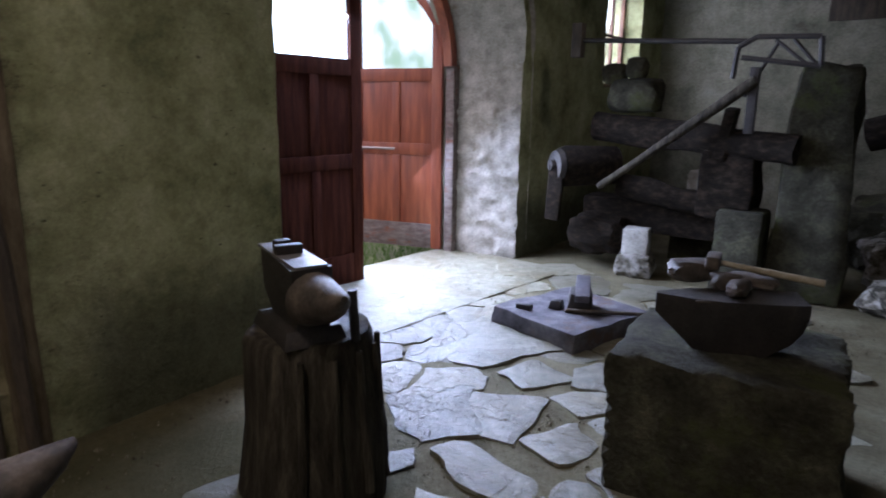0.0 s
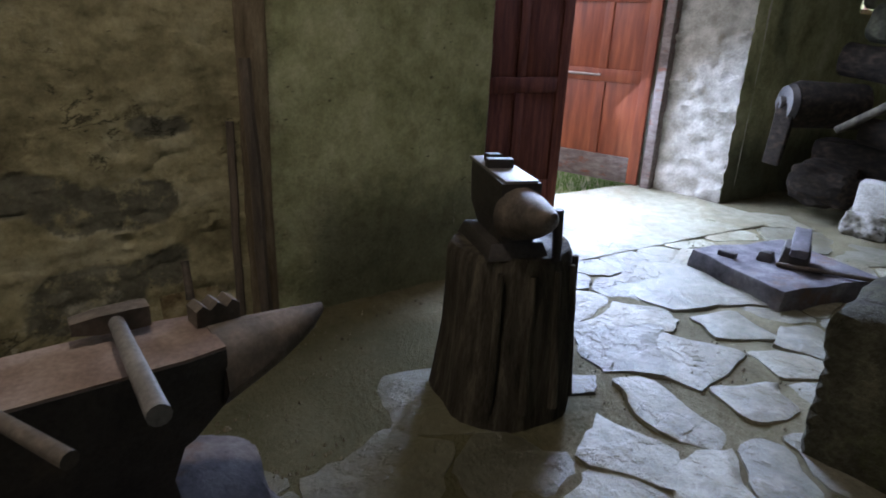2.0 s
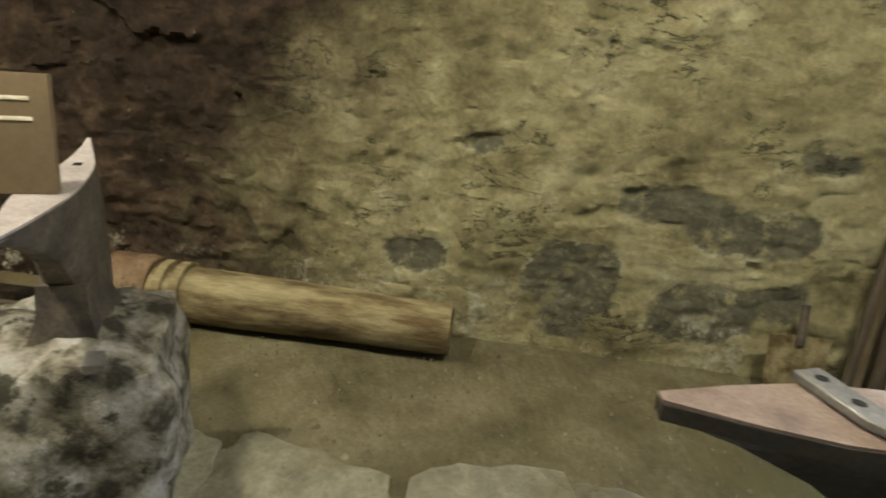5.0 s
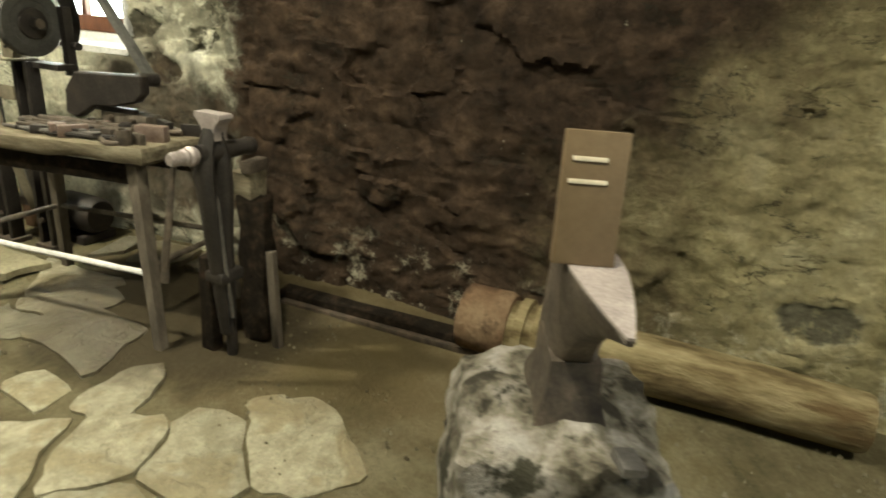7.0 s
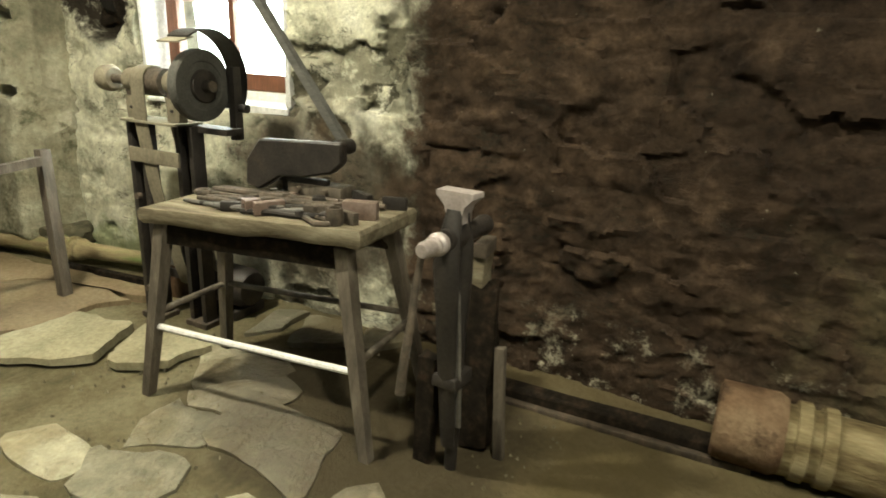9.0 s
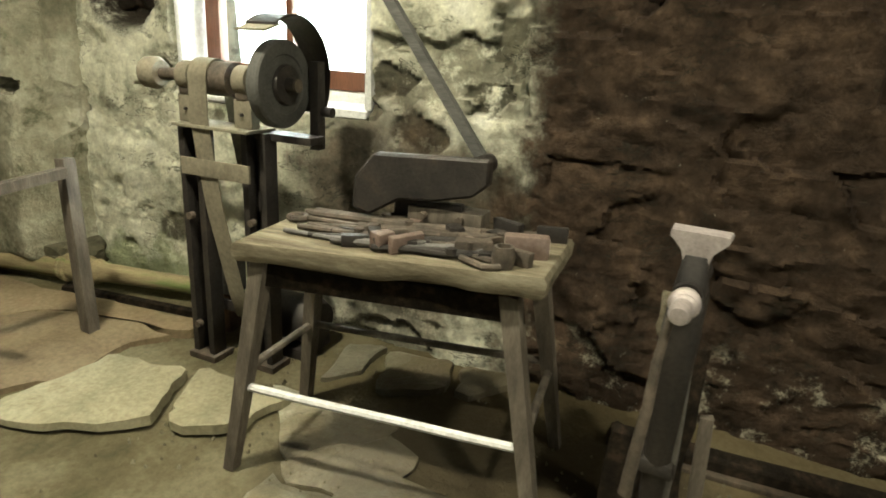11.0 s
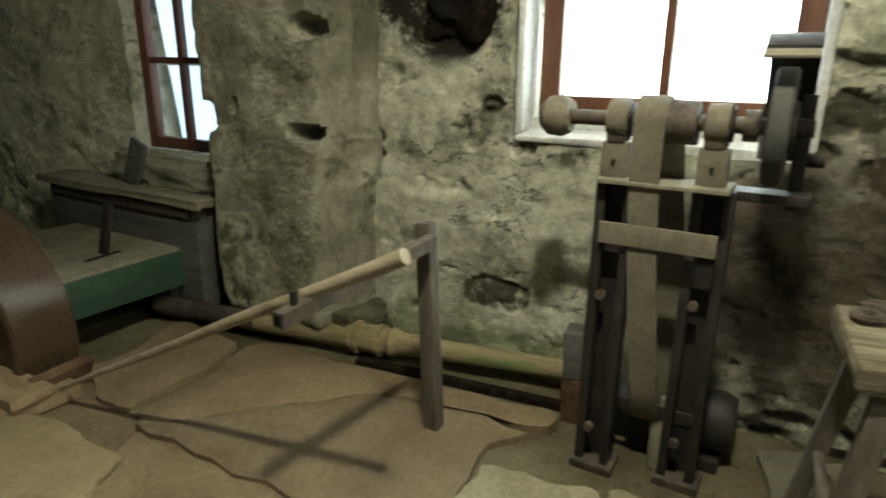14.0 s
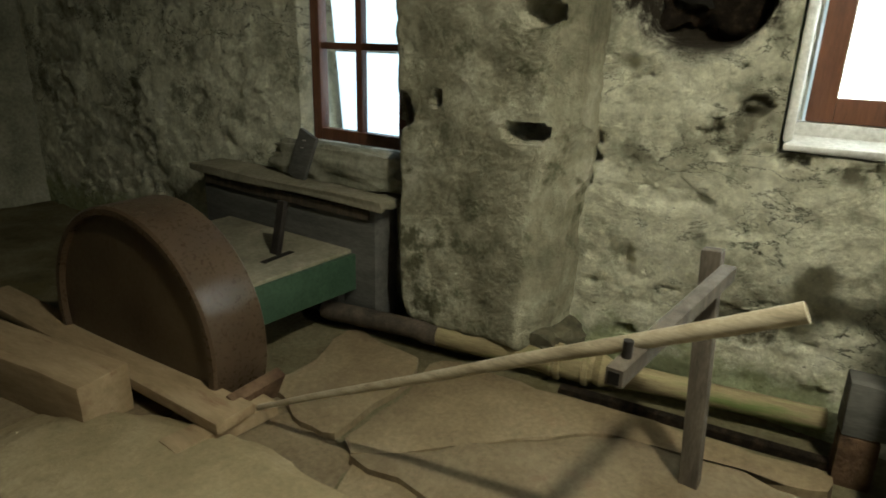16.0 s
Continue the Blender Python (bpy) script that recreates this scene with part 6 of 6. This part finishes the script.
part("board", box(0.05, 1.0, 0.035, (0, 0, 0.01), wobble=0.004, cuts=2), "dark_beam", ob)
part("end", box(0.1, 0.12, 0.2, (0.03, 0.56, 0.0), bevel=0.01, wobble=0.008), "red_log", ob, "reddish brick under a grey block")
part("block", box(0.12, 0.15, 0.2, (0.02, 0.57, 0.2), bevel=0.012, wobble=0.01), "chest", ob)

# lever frame: post, bracket and pole
ob = thing("lever_post", (-2.24, -5.97, -0.03), 0, "grey iron post with a square bracket arm", "post")
part("post", box(0.06, 0.06, 0.87, (0, 0, 0), ry=-2, rx=4), "leg_wood", ob)
arm = part("arm", loft([[tuple(Vector((0.02, 0.0, 0.82)).lerp(Vector((0.68, -0.09, 0.74)), t) + Vector((0, sy * 0.02, sz * 0.022))) for sy, sz in ((-1, -1), (1, -1), (1, 1), (-1, 1))] for t in (0, 1)]), "leg_wood", ob)
part("arm_mouth", box(0.004, 0.026, 0.03, (0.682, -0.09, 0.725), bevel=0), "hole", arm)
part("stud", rod((0.62, -0.085, 0.75), (0.62, -0.085, 0.81), 0.012), "iron", arm)
ob = thing("lever_pole", (0, 0, 0), label="long peeled wooden lever pole resting on a bracket", category="pole")
part("pole", rod((-1.61, -7.40, 0.08), (-1.70, -5.73, 0.915), 0.011, 0.023, 14, wobble=0.014, seed=6, rings=12), "pole", ob)


# ---- things: the great wheel ----
def great_wheel():
    ob = thing("grindstone", (-1.64, -8.10, 0.22), 4, "large brown wheel with dark rim half sunk in the floor", "wheel")
    R = 0.54
    part("rim", lathe([(0.48, -0.13), (R - 0.01, -0.13), (R, -0.12), (R, 0.13), (R - 0.01, 0.14), (0.505, 0.14), (0.50, 0.115), (0.48, 0.115)], 72, (0, 0, 0), (1, 0, 0)), "rim", ob, "dark glossy rim")
    part("disc", lathe([(0.0, -0.11), (0.50, -0.11), (0.50, 0.115), (0.3, 0.12), (0.0, 0.122)], 64, (0, 0, 0), (1, 0, 0)), "wheel", ob)
    p = thing("wheel_plank", (-1.46, -8.35, 0.0), 0, "thick sawn plank with a brace under its end", "plank")
    part("plank", box(0.17, 1.95, 0.045, (0.0, 0.0, 0.075), rz=2, wobble=0.004, cuts=2), "sawn", p)
    part("brace", box(0.42, 0.11, 0.06, (-0.02, 0.90, 0.012), rz=-4, wobble=0.004, cuts=1), "sawn", p)
    b = thing("timber_block", (-1.20, -8.36, -0.02), 9, "squared sawn timber block on the floor", "timber")
    part("block", box(0.21, 1.0, 0.22, bevel=0.012, wobble=0.008, cuts=3), "sawn", b)
    s = thing("wheel_shoe", (-1.66, -7.54, -0.02), 4, "worn reddish board against the wheel", "board")
    part("board", box(0.26, 0.05, 0.16, (0, 0, 0), rx=-25), "red_log", s)
    n = thing("sand_heap", (-1.02, -7.35, -0.05), 0, "low heap of pale trodden sand", "sand", kind="stuff")
    part("body", rock(0.9, 1.5, 0.12, (0, 0, 0), 12, seed=66, rough=0.14, sub=5, square=0.3), "sand", n)


great_wheel()


def green_frame():
    ob = thing("green_bed", (-2.10, -8.24, 0.0), 0, "green painted machine bed with dusty top", "machine bed")
    part("side", box(0.84, 0.05, 0.19, (0, 0.48, 0.20), rz=-2), "green", ob)
    part("side", box(0.84, 0.05, 0.19, (0, -0.45, 0.20)), "green", ob)
    part("top", box(0.84, 0.98, 0.02, (0, 0.0, 0.388)), "dusty", ob, "dusty board top")
    part("slot", box(0.2, 0.035, 0.004, (-0.08, 0.3, 0.4065), rz=6, bevel=0), "hole", ob)
    for x, y in ((-0.38, 0.40), (0.34, 0.4), (-0.38, -0.4), (0.34, -0.4)):
        part("leg", box(0.07, 0.07, 0.215, (x, y, -0.01)), "chest", ob)
    part("lever", box(0.03, 0.05, 0.27, (-0.11, 0.25, 0.40), ry=-14), "iron", ob)
    c = thing("wooden_chest", (-2.575, -8.27, 0.0), 0, "grey wooden chest with a warped lid board", "chest")
    part("body", box(0.17, 1.36, 0.66, (0, 0, -0.02)), "chest", c)
    part("lid", box(0.23, 1.50, 0.045, (0.01, 0, 0.65), wobble=0.012, cuts=4), "dusty", c)
    part("batten", box(0.02, 1.30, 0.05, (0.094, 0, 0.585), wobble=0.004, cuts=2), "dark_wood", c)
    k = thing("small_board", (-2.585, -8.22, 0.695), 0, "short bored board leaning on the chest lid", "board")
    part("board", box(0.025, 0.13, 0.27, (0.02, 0, 0), rx=-22, ry=-4), "chest", k)
    for z in (0.17, 0.21):
        part("screw", box(0.006, 0.022, 0.006, (0.028, 0.4 * z, z), bevel=0.001), "pale_steel", k)
    r = thing("wall_ledge", (-2.66, -7.98, 0.685), 0, "rubble ledge under the small window", "rubble")
    part("body", rock(0.14, 0.95, 0.2, (0, 0, 0.0), seed=61, rough=0.25, square=0.7, sub=5), "plain", r)


green_frame()


# ---- things: the tilt hammer ----
def tilt_hammer():
    ob = thing("tilt_hammer", (0, 0, 0), label="massive dark timber tilt hammer with iron fittings", category="tilt hammer")
    Y = 5.62
    part("beam", rod((-2.55, Y + 0.1, 1.34), (-0.78, Y - 0.15, 1.2), 0.14, 0.12, 18, wobble=0.05, seed=3, rings=14), "dark_beam", ob, "heavy hammer beam")
    part("lower_beam", rod((-2.25, Y + 0.1, 0.80), (-1.2, Y, 0.64), 0.12, 0.10, 16, wobble=0.05, seed=5, rings=10), "dark_beam", ob)
    drum = part("drum", lathe([(0.0, -0.3), (0.17, -0.3), (0.19, -0.25), (0.19, 0.25), (0.0, 0.25)], 26, (-2.52, Y - 0.1, 0.97), (0.6, 0.8, 0), wobble=0.1, seed=7), "dark_beam", ob)
    part("drum_face", lathe([(0.0, 0.0), (0.16, 0.0), (0.14, 0.05), (0.06, 0.06), (0.05, 0.1), (0.0, 0.1)], 22, (-2.70, Y - 0.36, 0.97), (-0.6, -0.8, 0)), "iron", drum)
    part("crank", box(0.14, 0.06, 0.52, (-2.72, Y - 0.42, 0.46), ry=4, bevel=0.02, taper=1.15), "dark_beam", ob)
    part("bearing_stone", rock(0.55, 0.5, 0.38, (-2.42, Y, 0.12), seed=71, rough=0.2, square=0.4), "dark_beam", ob)
    part("prop", rod((-2.3, Y - 0.35, 0.80), (-1.1, Y - 0.32, 1.72), 0.032, 0.045, 12, rings=5, wobble=0.012), "stump", ob, "greyish diagonal prop")
    part("iron_post", box(0.07, 0.05, 0.5, (-1.12, Y - 0.3, 1.32), bevel=0.006), "iron", ob)
    part("wedge", box(0.09, 0.14, 0.42, (-1.35, Y - 0.12, 1.1), rx=8, ry=10), "dark_beam", ob)
    part("stand", box(0.42, 0.35, 0.55, (-1.28, Y, 0.62), bevel=0.03, wobble=0.04, cuts=4), "dark_beam", ob)
    part("stand_foot", box(0.36, 0.35, 0.72, (-1.12, Y - 0.1, -0.02), bevel=0.04, wobble=0.02, cuts=2), "stone", ob)
    part("cross_timber", box(1.5, 0.25, 0.3, (-1.9, Y + 0.25, 0.35), wobble=0.04, cuts=4), "dark_beam", ob)
    part("rod", rod((-2.68, Y - 0.2, 2.1), (-1.2, Y - 0.2, 2.02), 0.022, n=10), "iron", ob)
    part("rod_block", box(0.1, 0.1, 0.3, (-2.66, Y - 0.2, 1.95), bevel=0.01), "dark_wood", ob)
    f = [(-1.3, 1.74), (-1.28, 1.98), (-1.15, 2.05), (-0.72, 2.03), (-0.70, 1.82), (-1.25, 1.9)]
    for (a, b), (c, d) in zip(f, f[1:]):
        part("stay", rod((a, Y - 0.22, b), (c, Y - 0.22, d), 0.02, n=8), "iron", ob)
    for a, b in (((-1.02, 2.02), (-0.8, 1.84)), ((-0.9, 2.02), (-0.74, 1.84)), ((-1.0, 2.0), (-1.2, 1.6))):
        part("stay", rod((a[0], Y - 0.22, a[1]), (b[0], Y - 0.22, b[1]), 0.014, n=8), "iron", ob)
    for k, (x, y, z, s) in enumerate(((-2.2, Y + 0.15, 1.46, 0.5), (-2.45, Y + 0.2, 1.72, 0.24), (-2.22, Y + 0.15, 1.76, 0.2))):
        st = thing("mill_stone_block", (x, y, z), label="dark rounded block resting on the hammer beam", category="stone", group="blocks on the beam")
        part("body", rock(s, s * 0.8, 0.32 if k == 0 else 0.2, (0, 0, 0), seed=80 + k, rough=0.15, square=0.5, sub=3), "stone", st)
    s = thing("ashlar_block", (-1.98, 5.46, -0.02), 12, "pale squared stone on a dark stone", "stone block")
    part("top_stone", box(0.22, 0.2, 0.26, (0, 0, 0.2), bevel=0.015, wobble=0.01, cuts=2), "rubble", s)
    part("foot_stone", rock(0.34, 0.3, 0.24, (0, 0, 0), seed=90, rough=0.2, square=0.6), "granite", s)
    p = thing("standing_stone", (-0.66, 5.7, -0.03), 8, "tall squared standing stone of the hammer frame", "stone post")
    part("post", box(0.56, 0.46, 1.88, bevel=0.07, wobble=0.06, cuts=5, taper=0.78), "stone", p)
    q = thing("white_stones", (-1.55, 6.6, 0.4), label="pale stones heaped behind the tilt hammer", category="stone")
    part("body", rock(0.7, 0.5, 0.55, (0, 0, 0), seed=95, rough=0.25, square=0.4), "rubble", q)
    part("foot", box(0.8, 0.6, 0.5, (0, 0, -0.43), wobble=0.02, cuts=2), "stone", q)
    for k, (x, y, z, sx, sy, sz) in enumerate(((0.25, 6.6, -0.03, 1.2, 0.9, 0.5), (0.3, 6.9, 0.4, 1.0, 0.7, 0.35), (0.15, 5.6, -0.03, 0.7, 0.6, 0.3), (-0.15, 7.6, -0.03, 1.4, 0.8, 0.7))):
        st = thing("rubble_stone", (x, y, z), label="rough grey stone heaped by the end wall", category="stone", group="stones by the end wall")
        part("body", rock(sx, sy, sz, (0, 0, 0), k * 30, seed=100 + k, rough=0.22, square=0.5), "stone" if k % 2 else "granite", st)
    b = thing("slanting_beam", (0, 0, 0), label="dark heavy slanting timber beam", category="beam")
    part("beam", rod((-0.4, 6.4, 1.3), (1.6, 6.0, 1.95), 0.14, 0.16, 14, wobble=0.01, rings=4), "dark_beam", b)
    part("foot", box(0.25, 0.25, 1.85, (1.5, 6.0, -0.02), wobble=0.01, cuts=2), "dark_wood", b)


tilt_hammer()
tagged(link("wall_board", box(0.62, 0.05, 0.36, (-0.84, 8.93, 2.55), bevel=0.006, wobble=0.004, cuts=2), "dark_wood"), "dark board hung high on the pale end wall", "board")


# grass tufts outside the open leaf
def grass():
    rng = random.Random(9)
    bm = bmesh.new()
    for _ in range(3500):
        x, y = rng.uniform(-6.2, -3.95), rng.uniform(3.2, 6.2)
        h, a = rng.uniform(0.03, 0.1), rng.uniform(0, 6.28)
        dx, dy = math.cos(a) * 0.006, math.sin(a) * 0.006
        lx, ly = rng.uniform(-0.03, 0.03), rng.uniform(-0.03, 0.03)
        bm.faces.new([bm.verts.new(v) for v in ((x - dx, y - dy, -0.16), (x + dx, y + dy, -0.16), (x + lx, y + ly, h - 0.14))])
    tagged(link("grass", bm, "grass"), "bright short grass outside the door", "grass", kind="stuff")


grass()


# crushed stone and scale trodden into the joints of the floor
def floor_grit():
    rng = random.Random(31)
    verts, faces = [], []
    for _ in range(5200):
        x, y = rng.uniform(-2.75, 0.6), rng.uniform(-5.2, 5.0)
        if value2(np.array(x * 2.1), np.array(y * 2.1), 5) < 0.45:
            continue
        r, a = rng.uniform(0.003, 0.010) * (1.9 if rng.random() < 0.08 else 1.0), rng.uniform(0, 6.28)
        b = len(verts)
        for k in range(4):
            rr = r * rng.uniform(0.6, 1.3)
            verts.append((x + rr * math.cos(a + k * 1.57), y + rr * math.sin(a + k * 1.57), -0.006))
        verts.append((x + r * rng.uniform(-0.3, 0.3), y + r * rng.uniform(-0.3, 0.3), 0.004 + r * rng.uniform(0.3, 0.8)))
        faces += [(b + k, b + (k + 1) % 4, b + 4) for k in range(4)]
    me = bpy.data.meshes.new("floor_grit")
    me.from_pydata(verts, [], faces)
    me.materials.append(M["rubble_grit"])
    tagged(new("floor_grit", me), "crushed stone and scale in the floor joints", "grit", kind="stuff")


floor_grit()


# bright misty distance outside the openings
def backdrop(name, m, w, h, strength, pale, green, label):
    bm = bmesh.new()
    bm.faces.new([bm.verts.new(v) for v in ((0, -w / 2, 0), (0, w / 2, 0), (0, w / 2, h), (0, -w / 2, h))])
    mt = bpy.data.materials.new("misty_daylight")
    mt.use_nodes = True
    nt = mt.node_tree
    em = nt.nodes.new("ShaderNodeEmission")
    em.inputs["Strength"].default_value = strength
    nt.links.new(ramp(nt, noise_tex(nt, coords(nt), 1.3, 4, 0.55), [(0.38, green), (0.56, pale)]), em.inputs[0])
    nt.links.new(em.outputs[0], nt.nodes["Material Output"].inputs[0])
    ob = link(name, bm, mt)
    ob.matrix_basis = m
    return tagged(ob, label, "backdrop", kind="structure")


backdrop("backdrop_door", pose(-9.5, 4.5, -0.2, 0, 0, 0), 16, 6, GLOW * 1.7, (0.85, 0.95, 1.0), (0.25, 0.38, 0.25), "pale misty greenery outside the door")
backdrop("backdrop_window", pose(-4.6, -5.45, -0.2, 0, 0, 0), 5.3, 5, GLOW * 0.36, (0.95, 1.0, 0.98), (0.42, 0.55, 0.52), "bright misty daylight outside the windows")
backdrop("backdrop_small_window", pose(-4.6, -9.8, -0.2, 0, 0, 0), 3.4, 5, GLOW * 0.2, (0.78, 0.92, 1.0), (0.3, 0.42, 0.42), "cool shaded greenery outside the small window")
backdrop("backdrop_mill_window", pose(-4.6, 8.3, 0.5, 0, 0, 0), 3, 4, GLOW * 1.3, (0.95, 0.98, 1.0), (0.8, 0.88, 0.85), "bright misty daylight outside the far window")

# plain lamps under the ceiling over the work floor
for x, y, k in ((-1.6, 4.7, 0.18), (-1.25, 0.2, 0.8), (-0.8, -2.5, 0.95), (-1.1, -5.1, 1.7)):
    ob = thing("ceiling_light", (x, y, 3.22), 90, "plain white lamp under the boarded ceiling", "lamp", "ceiling lights")
    part("body", box(0.4, 0.14, 0.06, bevel=0.01), "white", ob)
    d = bpy.data.lights.new("lamp_light", "AREA")
    d.shape, d.size, d.size_y, d.energy, d.color = "RECTANGLE", 0.1, 0.22, LAMP_W * k, (1.0, 0.9, 0.66)
    new("lamp_light", d).matrix_world = pose(x, y, 3.2)
